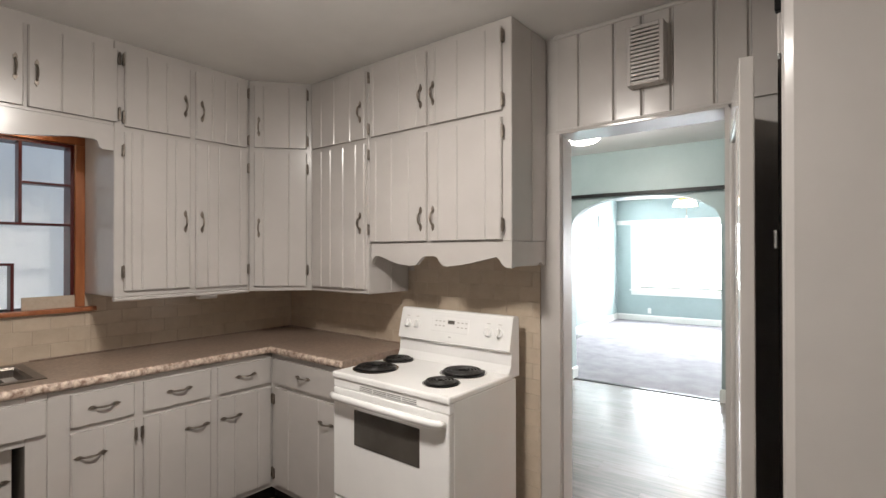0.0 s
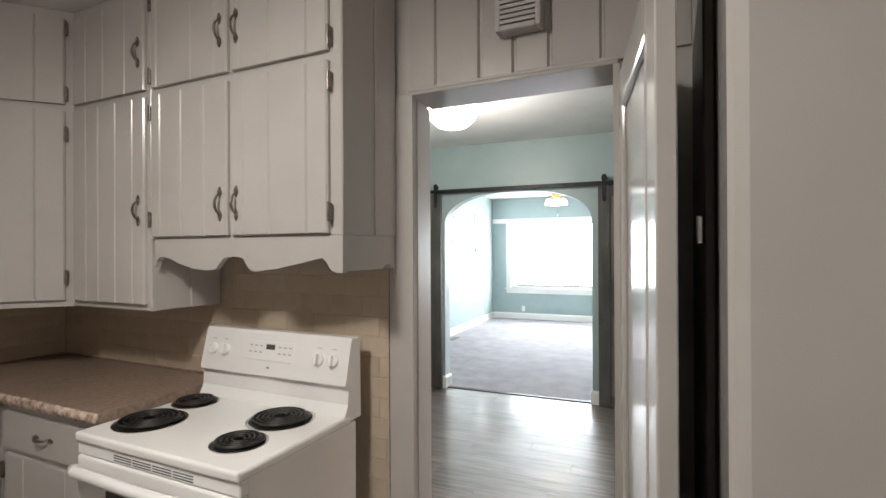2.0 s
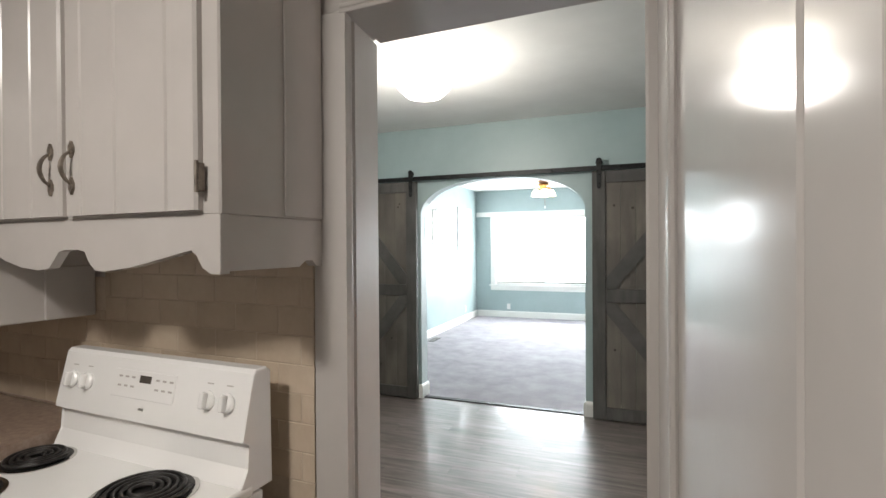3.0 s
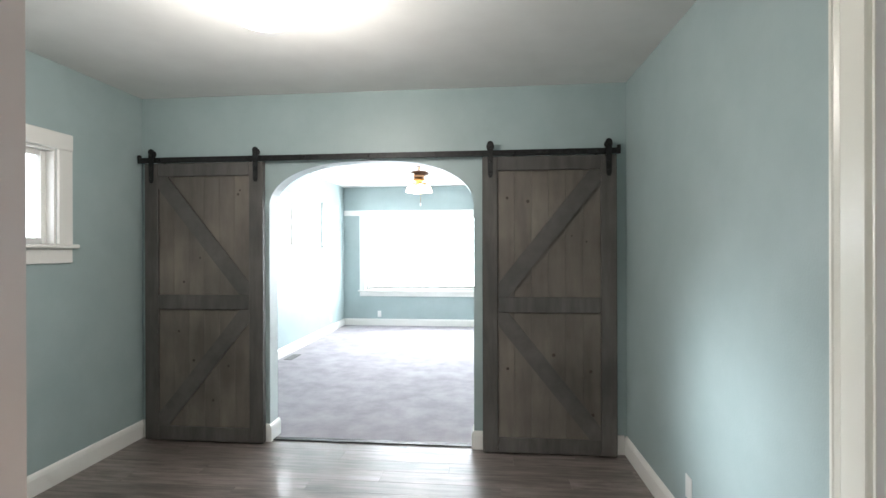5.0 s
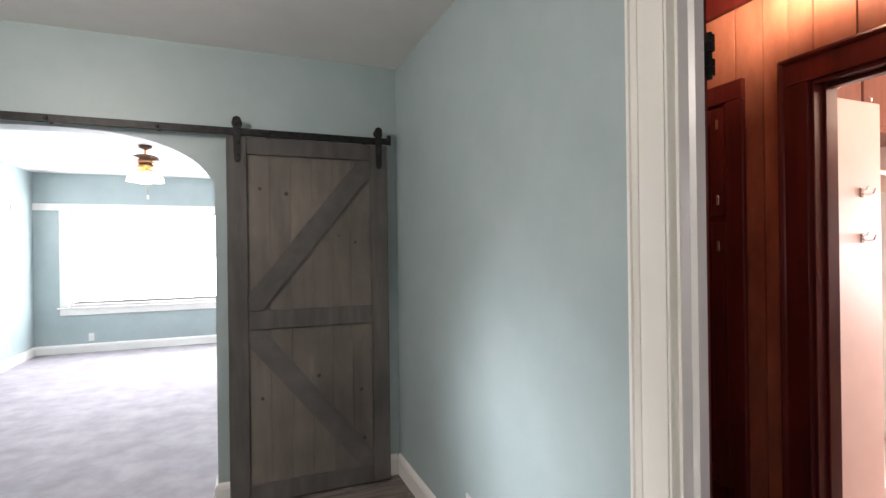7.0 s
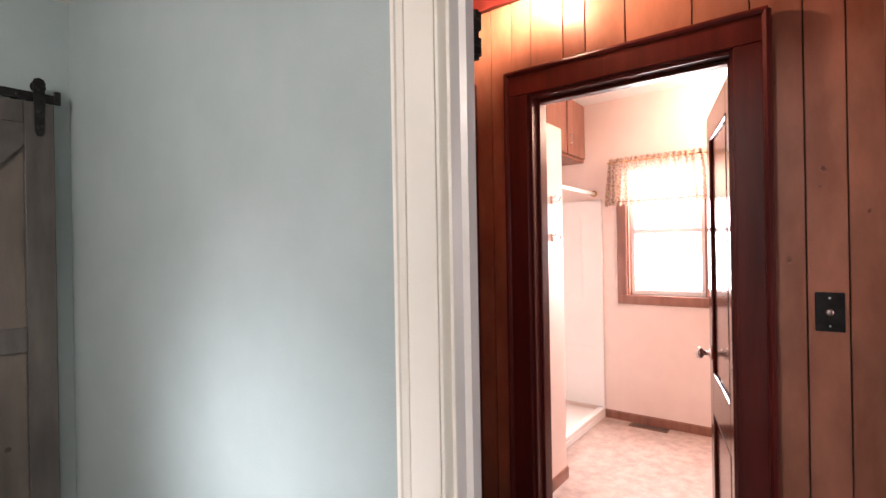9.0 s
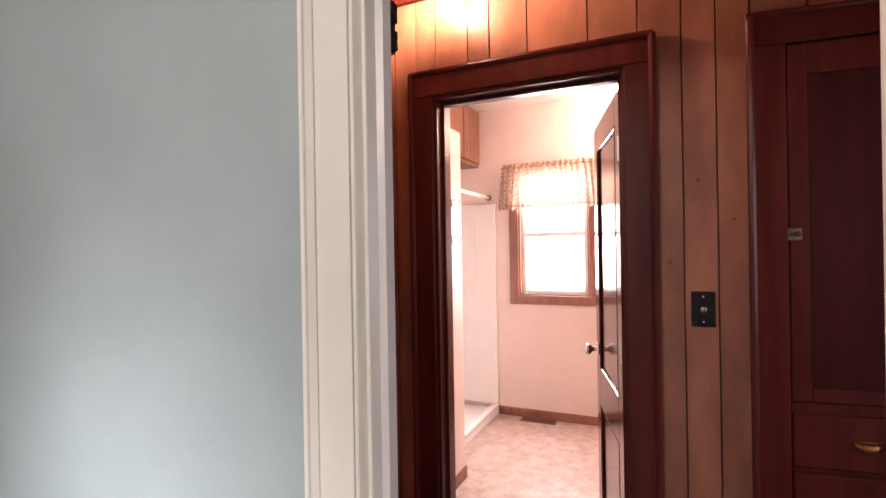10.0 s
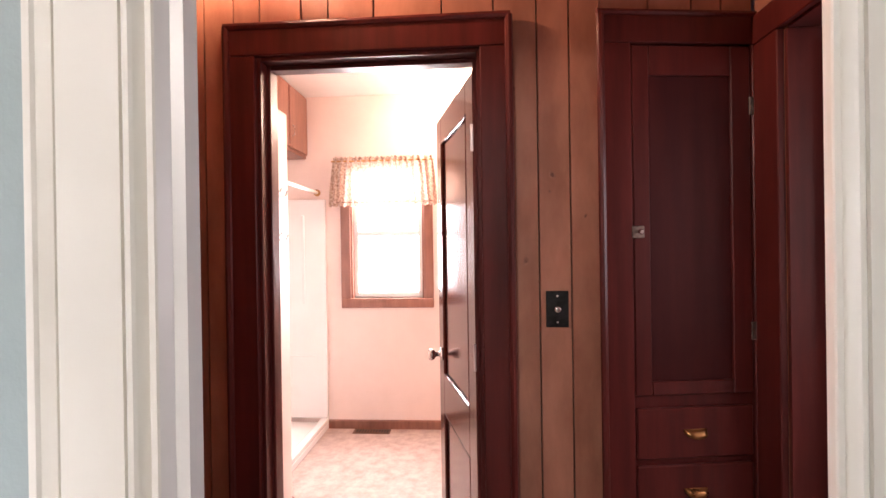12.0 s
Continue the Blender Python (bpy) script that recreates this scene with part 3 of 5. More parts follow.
def face_west(x):
    """Front drawn along x turned to look towards +x: across becomes y."""
    return Matrix.Translation((x, 0, 0)) @ Matrix.Rotation(math.pi / 2, 4, "Z")


def front(name, parent, a, b, z0, z1, m, cuts, deep=0.018, label=""):
    """A cabinet door or drawer front of vertical strips with chamfered joints. Front at y = -deep .. 0 before m."""
    bm = bmesh.new()
    e = [a] + [a + (b - a) * c for c in cuts] + [b]
    for i, (p, q) in enumerate(zip(e, e[1:])):
        c = 0.0050
        l = c if i else 0.006
        r = c if i < len(e) - 2 else 0.006
        prism([(p, 0.0), (p, -deep + l), (p + l, -deep), (q - r, -deep), (q, -deep + r), (q, 0.0)], z0, z1, bm=bm)
    bmesh.ops.remove_doubles(bm, verts=bm.verts, dist=0.0001)
    return part(name, moved(bm, m), GREY, parent, label)


def pull(parent, u, z, m, upright=True, size=0.095, deep=0.018):
    """A bowed pewter pull with leaf-shaped ends."""
    pts, rad = [], []
    for k in range(9):
        s = k / 8
        pts.append(((s - 0.5) * size * 0.8, -deep - 0.004 - 0.022 * math.sin(math.pi * s) ** 0.7, 0))
        rad.append(0.0032 + 0.0022 * math.sin(math.pi * s))
    bm = tube(pts, rad, 8)
    for sgn in (-1, 1):
        c = sgn * size * 0.44
        prism([(c - 0.020, 0), (c - 0.006, 0.008), (c + 0.006, 0.008), (c + 0.020, 0), (c + 0.006, -0.008), (c - 0.006, -0.008)], -deep - 0.006, -deep + 0.001, "y", bm)
    if upright:
        bm.transform(Matrix.Rotation(math.pi / 2, 4, "Y"))
    bm.transform(Matrix.Translation((u, 0, z)))
    return part("handle", moved(bm, m), PEWTER, parent, "aged pewter pull", smooth=False)


def hinge(parent, u, z, m, deep=0.018, tall=0.055):
    bm = boxes(((u - 0.006, -deep - 0.002, z - tall / 2), (u + 0.006, -deep + 0.012, z + tall / 2)), bevel=0.001)
    tube([(u, -deep - 0.003, z - tall / 2 - 0.004), (u, -deep - 0.003, z + tall / 2 + 0.004)], 0.0042, 8, bm)
    return part("hinge", moved(bm, m), PEWTER, parent, "dark pewter hinge")


def upper_door(parent, a, b, z0, z1, m, cuts, hand, pull_z, hinges=(0.12, 0.88)):
    """hand: 'a' or 'b', the side on which the pull stands."""
    d = front("door", parent, a, b, z0, z1, m, cuts)
    u = a + 0.030 if hand == "a" else b - 0.030
    pull(d, u, pull_z, m)
    h = b + 0.006 if hand == "a" else a - 0.006
    for s in hinges:
        hinge(d, h, z0 + (z1 - z0) * s, m)
    return d


# window-wall cabinets: fronts look to +x, across is y
MW = face_west(-1.760)
cab = thing("wall_cabinet", "grey painted two-tier wall cabinet with grooved doors", "cabinet", "kitchen wall cabinets")
part("body", boxes(((-2.205, -1.33, 1.287), (-1.760, -0.607, 2.590)), bevel=0.004), GREY, cab)
part("light_rail", boxes(((-1.785, -1.33, 1.267), (-1.758, -0.607, 1.287)), bevel=0.004), GREY, cab)
upper_door(cab, -1.287, -0.964, 1.320, 2.120, MW, (0.10, 0.25, 0.62, 0.76), "b", 1.682)
upper_door(cab, -0.933, -0.626, 1.315, 2.120, MW, (0.22, 0.42, 0.85), "a", 1.682)
upper_door(cab, -1.287, -0.964, 2.148, 2.524, MW, (0.32, 0.62), "b", 2.315)
upper_door(cab, -0.933, -0.626, 2.148, 2.524, MW, (0.30, 0.55, 0.80), "a", 2.305)

cab = thing("corner_cabinet", "grey painted angled corner wall cabinet with grooved doors", "cabinet", "kitchen wall cabinets")
P, Q = Vector((-1.760, -0.604, 0)), Vector((-1.512, -0.332, 0))
part("body", prism([(-2.205, -0.012), (-2.205, -0.604), (P.x, P.y), (Q.x, Q.y), (-1.512, -0.012)], 1.275, ck(-0.55)), GREY, cab)
L = (Q - P).length
MA = Matrix.Translation(P) @ Matrix.Rotation(math.atan2(Q.y - P.y, Q.x - P.x), 4, "Z")
upper_door(cab, 0.028, L - 0.028, 1.305, 2.125, MA, (0.18, 0.66), "a", 1.662)
upper_door(cab, 0.028, L - 0.028, 2.155, 2.530, MA, (0.18, 0.66), "a", 2.280)

MS = Matrix.Translation((0, -0.332, 0))
cab = thing("wall_cabinet", "tall grey painted wall cabinet with a grooved door beside the stove", "cabinet", "kitchen wall cabinets")
part("body", boxes(((-1.510, -0.332, 1.275), (-0.992, -0.012, ck(-0.34))), bevel=0.004), GREY, cab)
part("side_strip", boxes(((-0.9925, -0.16, 1.276), (-0.984, -0.012, 1.44)), bevel=0.003), GREY, cab)
upper_door(cab, -1.487, -1.012, 1.305, 2.120, MS, (0.20, 0.38, 0.62, 0.85), "b", 1.675, ())
upper_door(cab, -1.487, -1.012, 2.150, 2.525, MS, (0.20, 0.45, 0.75), "b", 2.30, ())

cab = thing("hood_cabinet", "grey painted cabinet above the stove with a scalloped valance", "cabinet", "kitchen wall cabinets")
part("body", boxes(((-0.990, -0.332, 1.560), (-0.072, -0.012, ck(-0.34))), bevel=0.004), GREY, cab)
part("side_panel", prism([(-0.332, 1.447), (-0.10, 1.447), (-0.075, 1.462), (-0.05, 1.462), (-0.035, 1.447), (-0.012, 1.447), (-0.012, 1.561), (-0.332, 1.561)], -0.096, -0.071, "x"), GREY, cab)
part("side_board", boxes(((-0.0715, -0.15, 1.565), (-0.066, -0.013, CEIL_K - 0.002)), bevel=0.002), GREY, cab)


def scallop(u0, u1, top, low, high):
    """Lower edge of a valance between u0 and u1: lobes that hang to low and rise to high."""
    w = u1 - u0
    shape = [(0.00, 0.85), (0.012, 0.35), (0.03, 0.05), (0.06, 0.0), (0.09, 0.12), (0.16, 0.55), (0.24, 0.88), (0.32, 1.0), (0.37, 0.90), (0.395, 0.45), (0.415, 0.1), (0.44, 0.0),
             (0.50, 0.0), (0.525, 0.1), (0.54, 0.55), (0.565, 0.95), (0.60, 1.0), (0.70, 0.80), (0.80, 0.45), (0.88, 0.15), (0.91, 0.05), (0.93, 0.30), (0.945, 0.75), (0.97, 1.0), (1.0, 1.0)]
    return [(u0, top)] + [(u0 + w * s, high - (high - low) * d) for s, d in shape] + [(u1, top)]


part("valance", prism(scallop(-0.968, -0.072, 1.562, 1.442, 1.492), -0.3335, -0.310, "y"), GREY, cab, "scalloped wooden valance")
upper_door(cab, -0.970, -0.560, 1.570, 2.118, MS, (0.13, 0.42, 0.72), "b", 1.68)
upper_door(cab, -0.540, -0.118, 1.570, 2.118, MS, (0.14, 0.42, 0.80), "a", 1.68)
upper_door(cab, -0.970, -0.560, 2.150, 2.525, MS, (0.08, 0.55, 0.85), "b", 2.30)
upper_door(cab, -0.540, -0.118, 2.150, 2.525, MS, (0.10, 0.42, 0.80), "a", 2.30)

cab = thing("bridge_cabinet", "grey painted cabinet over the window with a scalloped valance", "cabinet", "kitchen wall cabinets")
part("body", boxes(((-2.175, -2.439, 2.143), (-1.760, -1.332, 2.600)), bevel=0.004), GREY, cab)
part("valance", prism([(-1.332, 2.144), (-1.332, 2.02), (-1.378, 2.02), (-1.392, 2.029), (-1.4, 2.056), (-1.416, 2.064), (-1.497, 2.062), (-1.611, 2.045), (-1.725, 2.029), (-1.868, 2.024), (-2.011, 2.029), (-2.154, 2.048),
                       (-2.239, 2.064), (-2.258, 2.056), (-2.277, 2.024), (-2.439, 2.02), (-2.439, 2.144)], -1.785, -1.759, "x"), GREY, cab, "scalloped wooden valance")
upper_door(cab, -1.668, -1.318, 2.162, 2.524, MW, (0.35, 0.70), "a", 2.315)
upper_door(cab, -2.030, -1.682, 2.162, 2.524, MW, (0.30, 0.62), "b", 2.324)
upper_door(cab, -2.411, -2.068, 2.162, 2.524, MW, (0.35, 0.65), "a", 2.281)

# base cabinets
MB = face_west(-1.615)
cab = thing("base_cabinet", "grey painted base cabinet with grooved doors and drawers", "cabinet", "kitchen base cabinets")
part("body", boxes(((-2.205, -1.625, 0.10), (-1.615, -0.02, 0.905)), bevel=0.003), GREY, cab)
part("toe_kick", boxes(((-2.205, -1.625, 0.0), (-1.68, -0.02, 0.10))), BLACK_PLASTIC, cab, "dark recessed toe kick")


def drawer(cab, a, b, z0, z1, m):
    d = front("drawer", cab, a, b, z0, z1, m, ())
    pull(d, (a + b) / 2, (z0 + z1) / 2, m, False, 0.105)


def base_door(cab, a, b, z0, z1, m, cuts, hand):
    d = front("door", cab, a, b, z0, z1, m, cuts)
    pull(d, b - 0.075 if hand == "b" else a + 0.075, z1 - 0.11, m, False, 0.105)
    for s in (0.10, 0.88):
        hinge(d, a - 0.006 if hand == "b" else b + 0.006, z0 + (z1 - z0) * s, m)


for a, b in ((-1.545, -1.290), (-1.250, -0.918), (-0.880, -0.556)):
    drawer(cab, a, b, 0.735, 0.880, MB)
base_door(cab, -1.545, -1.290, 0.140, 0.705, MB, (0.5,), "a")
base_door(cab, -1.250, -0.918, 0.140, 0.705, MB, (0.22, 0.60), "b")
base_door(cab, -0.880, -0.556, 0.140, 0.705, MB, (0.30, 0.74), "a")

cab = thing("sink_cabinet", "grey painted sink base with an open recess below a false front", "cabinet", "kitchen base cabinets")
part("body", boxes(((-2.205, -2.55, 0.10), (-1.615, -2.40, 0.905)), ((-2.205, -2.40, 0.10), (-2.10, -1.70, 0.905)), ((-2.205, -1.70, 0.10), (-1.615, -1.626, 0.905)), ((-1.66, -2.40, 0.700), (-1.615, -1.70, 0.905)),
                   ((-2.10, -2.40, 0.10), (-1.615, -1.70, 0.14)), bevel=0.002), GREY, cab)
front("false_front", cab, -2.36, -1.628, 0.735, 0.880, MB, ())
part("toe_kick", boxes(((-2.205, -2.55, 0.0), (-1.68, -1.626, 0.10))), BLACK_PLASTIC, cab, "dark recessed toe kick")
d = part("door", boxes(((-1.70, -2.38, 0.15), (-1.68, -1.73, 0.69)), bevel=0.003), GREY, cab, "door set back in shadow")
pull(d, -1.80, 0.55, face_west(-1.68), False, 0.105, 0.0)

MC = Matrix.Translation((0, -0.545, 0))
cab = thing("base_cabinet", "narrow grey painted base cabinet between corner and stove", "cabinet", "kitchen base cabinets")
part("body", boxes(((-1.612, -0.545, 0.10), (-0.942, -0.02, 0.905)), bevel=0.003), GREY, cab)
part("toe_kick", boxes(((-1.68, -0.48, 0.0), (-0.942, -0.02, 0.10))), BLACK_PLASTIC, cab, "dark recessed toe kick")
drawer(cab, -1.555, -1.000, 0.740, 0.880, MC)
base_door(cab, -1.555, -1.000, 0.145, 0.710, MC, (0.25, 0.75), "b")

# worktop with its rough edge
top = thing("worktop", "brown speckled laminate worktop with a rough stone-look edge", "worktop")
S0, S1, T0, T1 = -2.12, -1.72, -2.16, -1.625
for lo, hi in (((-2.205, T1), (-1.598, -0.008)), ((-1.598, -0.562), (-0.938, -0.008)), ((-2.205, -2.55), (-1.598, T0)), ((-2.205, T0), (S0, T1)), ((S1, T0), (-1.598, T1))):
    part("slab", boxes(((*lo, 0.91), (*hi, 0.950))), LAMINATE, top)


def rough_edge(a, b, m, n):
    """A chipped strip along the front of the worktop."""
    r = random.Random(3)
    bm = bmesh.new()
    prof = ((0.0, 0.0405), (-0.006, 0.040), (-0.013, 0.033), (-0.015, 0.018), (-0.012, 0.006), (0.0, 0.0))
    rows = []
    for k in range(n + 1):
        u = a + (b - a) * k / n
        rows.append([bm.verts.new((u, d + (r.uniform(-0.0022, 0.0022) if 0 < i < 5 else 0), 0.9095 + h + (r.uniform(-0.0018, 0.0018) if 0 < i < 5 else 0))) for i, (d, h) in enumerate(prof)])
    for p, q in zip(rows, rows[1:]):
        for i in range(len(prof) - 1):
            bm.faces.new((p[i], q[i], q[i + 1], p[i + 1]))
        bm.faces.new((p[5], q[5], q[0], p[0]))
    bm.faces.new(rows[0])
    bm.faces.new(rows[-1])
    return moved(bm, m)


part("edge", rough_edge(-2.55, -0.575, face_west(-1.598), 220), STONE_EDGE, top, "rough pale speckled edge", smooth=True)
part("edge", rough_edge(-1.597, -0.940, Matrix.Translation((0, -0.562, 0)), 90), STONE_EDGE, top, "rough pale speckled edge", smooth=True)
part("upstand", boxes(((-2.203, -1.57, 0.950), (-2.190, -0.010, 0.958)), ((-2.190, -0.020, 0.950), (-0.94, -0.010, 0.958)), bevel=0.003), LAMINATE, top)

sink = thing("sink", "stainless steel drop-in sink", "sink")
bm = bmesh.new()
for a, b in (((S0 - 0.02, T0 - 0.02), (S1 + 0.02, T0 + 0.02)), ((S0 - 0.02, T1 - 0.02), (S1 + 0.02, T1 + 0.02)), ((S0 - 0.02, T0 + 0.02), (S0 + 0.02, T1 - 0.02)), ((S1 - 0.02, T0 + 0.02), (S1 + 0.02, T1 - 0.02))):
    box(bm, (*a, 0.951), (*b, 0.955), 0.0012)
part("rim", bm, DULL_STEEL, sink)
bm = bmesh.new()
rings = []
for inset, z in ((0.018, 0.953), (0.024, 0.94), (0.034, 0.80), (0.06, 0.775)):
    rings.append([bm.verts.new(p) for p in ((S0 + inset, T0 + inset, z), (S1 - inset, T0 + inset, z), (S1 - inset, T1 - inset, z), (S0 + inset, T1 - inset, z))])
for a, b in zip(rings, rings[1:]):
    for k in range(4):
        bm.faces.new((a[k], a[(k + 1) % 4], b[(k + 1) % 4], b[k]))
bm.faces.new(rings[-1])
part("bowl", bm, DULL_STEEL, sink)

# electric stove
stove = thing("stove", "white electric coil stove with oven door and backguard", "stove")
X0, X1, YF, YB = -0.918, -0.178, -0.610, -0.077
part("body", boxes(((X0 + 0.004, YF, 0.09), (X1 - 0.004, YB - 0.03, 0.893)), bevel=0.004), ENAMEL, stove)
part("cooktop", boxes(((X0, YF - 0.040, 0.890), (X1, -0.140, 0.922)), bevel=0.010, segments=3), ENAMEL, stove)
bg = part("backguard", prism([(-0.180, 0.921), (-0.155, 0.960), (-0.150, 1.022), (-0.173, 1.030), (-0.171, 1.040), (-0.138, 1.186), (-0.129, 1.196), (-0.095, 1.196), (-0.081, 1.185), (-0.077, 0.90), (-0.140, 0.90)], X0 + 0.002, X1 - 0.002, "x", bevel=0.004), ENAMEL, stove)
slope = math.atan2(0.033, 0.146)


def on_guard(bm, u, z):
    """Put a piece drawn round the origin, facing -y, on the sloped front of the backguard."""
    yy = -0.171 + (z - 1.040) * 0.033 / 0.146
    return moved(bm, Matrix.Translation((u, yy, z)) @ Matrix.Rotation(-slope, 4, "X"))


for u in (-0.858, -0.790, -0.314, -0.248):
    k = part("knob", on_guard(lathe([(0.024, 0.0), (0.024, -0.006), (0.020, -0.010)], (0, 0, 0), 20, "y"), u, 1.112), ENAMEL, bg)
    part("grip", on_guard(boxes(((-0.007, -0.026, -0.020), (0.007, -0.008, 0.020)), bevel=0.004, segments=2), u, 1.112), ENAMEL, k)
    part("dial_mark", on_guard(boxes(((-0.010, -0.0016, -0.0015), (0.010, 0.001, 0.0015))), u, 1.152), GREY_WALL, k)
part("display", on_guard(boxes(((-0.024, -0.003, -0.011), (0.024, 0.002, 0.011)), bevel=0.002), -0.550, 1.138), DARK_GLASS, bg, "small dark clock display")
part("control_panel", on_guard(boxes(((-0.130, -0.0022, -0.040), (0.115, 0.001, 0.034)), bevel=0.001), -0.550, 1.125), ENAMEL, bg)
for i in range(3):
    for j in range(2):
        for sgn in (-1, 1):
            part("button", on_guard(boxes(((-0.007, -0.0034, -0.0025), (0.007, 0.001, 0.0025)), bevel=0.0005), -0.550 + sgn * (0.048 + 0.026 * i), 1.140 - 0.024 * j), GREY, bg)
part("badge", on_guard(boxes(((-0.008, -0.0035, -0.003), (0.008, 0.001, 0.003)), bevel=0.001), -0.550, 1.062), STEEL, bg)


def burner(u, v, r, turns):
    pan = part("burner", lathe([(r * 1.16, 0.9225), (r * 1.16, 0.9255), (r * 1.07, 0.9262), (r * 0.98, 0.9235), (r * 0.3, 0.9232)], (u, v, 0), 32), CHROME, stove, "electric burner with drip pan")
    part("drip_pan", lathe([(r * 1.06, 0.9266), (r * 1.0, 0.9240), (r * 0.2, 0.9236)], (u, v, 0), 32), BLACK_COIL, pan)
    pts = []
    n = turns * 28
    for k in range(n + 1):
        a = 2 * math.pi * k / 28 + 0.6
        rr = r * (0.20 + 0.80 * k / n)
        pts.append((u + rr * math.cos(a), v + rr * math.sin(a), 0.9345))
    part("coil", tube(pts, 0.0052, 6), BLACK_COIL, pan, "black spiral coil", smooth=True)


burner(-0.778, -0.482, 0.101, 5)
burner(-0.822, -0.268, 0.075, 4)
burner(-0.376, -0.282, 0.101, 5)
burner(-0.342, -0.496, 0.075, 4)
door = part("oven_door", boxes(((X0 + 0.006, YF - 0.034, 0.315), (X1 - 0.006, YF + 0.002, 0.846)), bevel=0.007, segments=2), ENAMEL, stove)
part("window", boxes(((-0.758, YF - 0.037, 0.590), (-0.342, YF - 0.030, 0.760)), bevel=0.003), DARK_GLASS, door, "dark glass oven window")
pts = [(X0 + 0.03, YF - 0.036, 0.805), (X0 + 0.035, YF - 0.062, 0.812), (X0 + 0.07, YF - 0.075, 0.815), ((X0 + X1) / 2, YF - 0.082, 0.816), (X1 - 0.07, YF - 0.075, 0.815), (X1 - 0.035, YF - 0.062, 0.812), (X1 - 0.03, YF - 0.036, 0.805)]
part("handle", tube(pts, [0.014, 0.017, 0.018, 0.018, 0.018, 0.017, 0.014], 12), ENAMEL, door, smooth=True)
vent = part("vent_strip", boxes(((X0 + 0.004, YF - 0.030, 0.848), (X1 - 0.004, YF + 0.002, 0.890)), bevel=0.004), ENAMEL, stove)
for i in range(4):
    for j in range(3):
        part("slot", boxes(((-0.722 + 0.092 * i, YF - 0.0315, 0.857 + 0.008 * j), (-0.639 + 0.092 * i, YF - 0.0295, 0.8592 + 0.008 * j))), BLACK_PLASTIC, vent)
dr = part("storage_drawer", boxes(((X0 + 0.006, YF - 0.026, 0.105), (X1 - 0.006, YF + 0.002, 0.305)), bevel=0.007, segments=2), ENAMEL, stove)
part("lip", boxes(((X0 + 0.03, YF - 0.036, 0.278), (X1 - 0.03, YF - 0.022, 0.300)), bevel=0.004), ENAMEL, dr)
for u in (X0 + 0.05, X1 - 0.05):
    for v in (YF + 0.05, YB - 0.08):
        part("foot", lathe([(0.016, 0.0), (0.016, 0.09)], (u, v, 0), 12), BLACK_PLASTIC, stove)

lamp = thing("hood_lamp", "small lamp under the cabinet above the stove", "lamp")
part("socket", lathe([(0.028, 1.5585), (0.030, 1.540), (0.022, 1.535)], (-0.40, -0.17, 0), 16), CHROME, lamp)
part("glass", lathe([(0.021, 1.534), (0.027, 1.515), (0.026, 1.492), (0.016, 1.476), (0.004, 1.472)], (-0.40, -0.17, 0), 16), FROST, lamp, smooth=True)
lamp = thing("under_cabinet_light", "small white light under the wall cabinet", "lamp")
part("case", boxes(((-1.845, -0.89, 1.243), (-1.795, -0.785, 1.2855)), bevel=0.005), WHITE_PLASTIC, lamp)

lamp = thing("sink_light", "small lit tube lamp under the cabinet above the sink", "lamp")
part("case", boxes(((-2.15, -1.95, 2.127), (-2.06, -1.50, 2.1420)), bevel=0.004), WHITE_PLASTIC, lamp)
part("tube", tube([(-2.105, -1.93, 2.118), (-2.105, -1.52, 2.118)], 0.009, 10), SMALL_GLOW, lamp, "lit tube", smooth=True)
vent = thing("wall_vent", "grey painted louvred wall vent above the doorway", "vent")
part("frame", boxes(((0.344, -0.072, 2.225), (0.362, -0.013, 2.480)), ((0.478, -0.072, 2.225), (0.496, -0.013, 2.480)), ((0.362, -0.072, 2.225), (0.478, -0.013, 2.243)), ((0.362, -0.072, 2.462), (0.478, -0.013, 2.480)), bevel=0.003), GREY_WALL, vent)
part("backing", boxes(((0.36, -0.040, 2.24), (0.48, -0.014, 2.465))), BLACK_PLASTIC, vent)
for i in range(13):
    z = 2.248 + i * 0.0165
    part("slat", prism([(-0.070, z), (-0.070, z + 0.011), (-0.050, z + 0.014), (-0.050, z + 0.004)], 0.362, 0.478, "x"), GREY_WALL, vent)

# open door beside the pantry wall
MD = Matrix.Translation((0.722, -0.008, 0)) @ Matrix.Rotation(math.atan2(-0.672, 0.121), 4, "Z")
door = thing("door_kitchen", "grey gloss-painted panel door standing open into the kitchen", "door", kind="structure")
DW, DH = 0.683, 2.042
parts("stile", (((0, 0, 0.012), (0.105, 0.036, DH)), ((DW - 0.105, 0, 0.012), (DW, 0.036, DH))), GLOSS_GREY, door, MD)
parts("rail", (((0.105, 0, 0.012), (DW - 0.105, 0.036, 0.22)), ((0.105, 0, DH - 0.115), (DW - 0.105, 0.036, DH))), GLOSS_GREY, door, MD)
part("panel", moved(boxes(((0.10, 0.011, 0.21), (DW - 0.10, 0.025, DH - 0.11))), MD), GLOSS_GREY, door)
bm = bmesh.new()
for yy, s in ((0.0, 1), (0.036, -1)):
    for a, b in (((0.105, 0.22), (0.105, DH - 0.115)), ((DW - 0.105, 0.22), (DW - 0.105, DH - 0.115)), ((0.105, 0.22), (DW - 0.105, 0.22)), ((0.105, DH - 0.115), (DW - 0.105, DH - 0.115))):
        tube([(a[0], yy + s * 0.006, a[1]), (b[0], yy + s * 0.006, b[1])], 0.009, 8, bm)
part("moulding", moved(bm, MD), GLOSS_GREY, door)
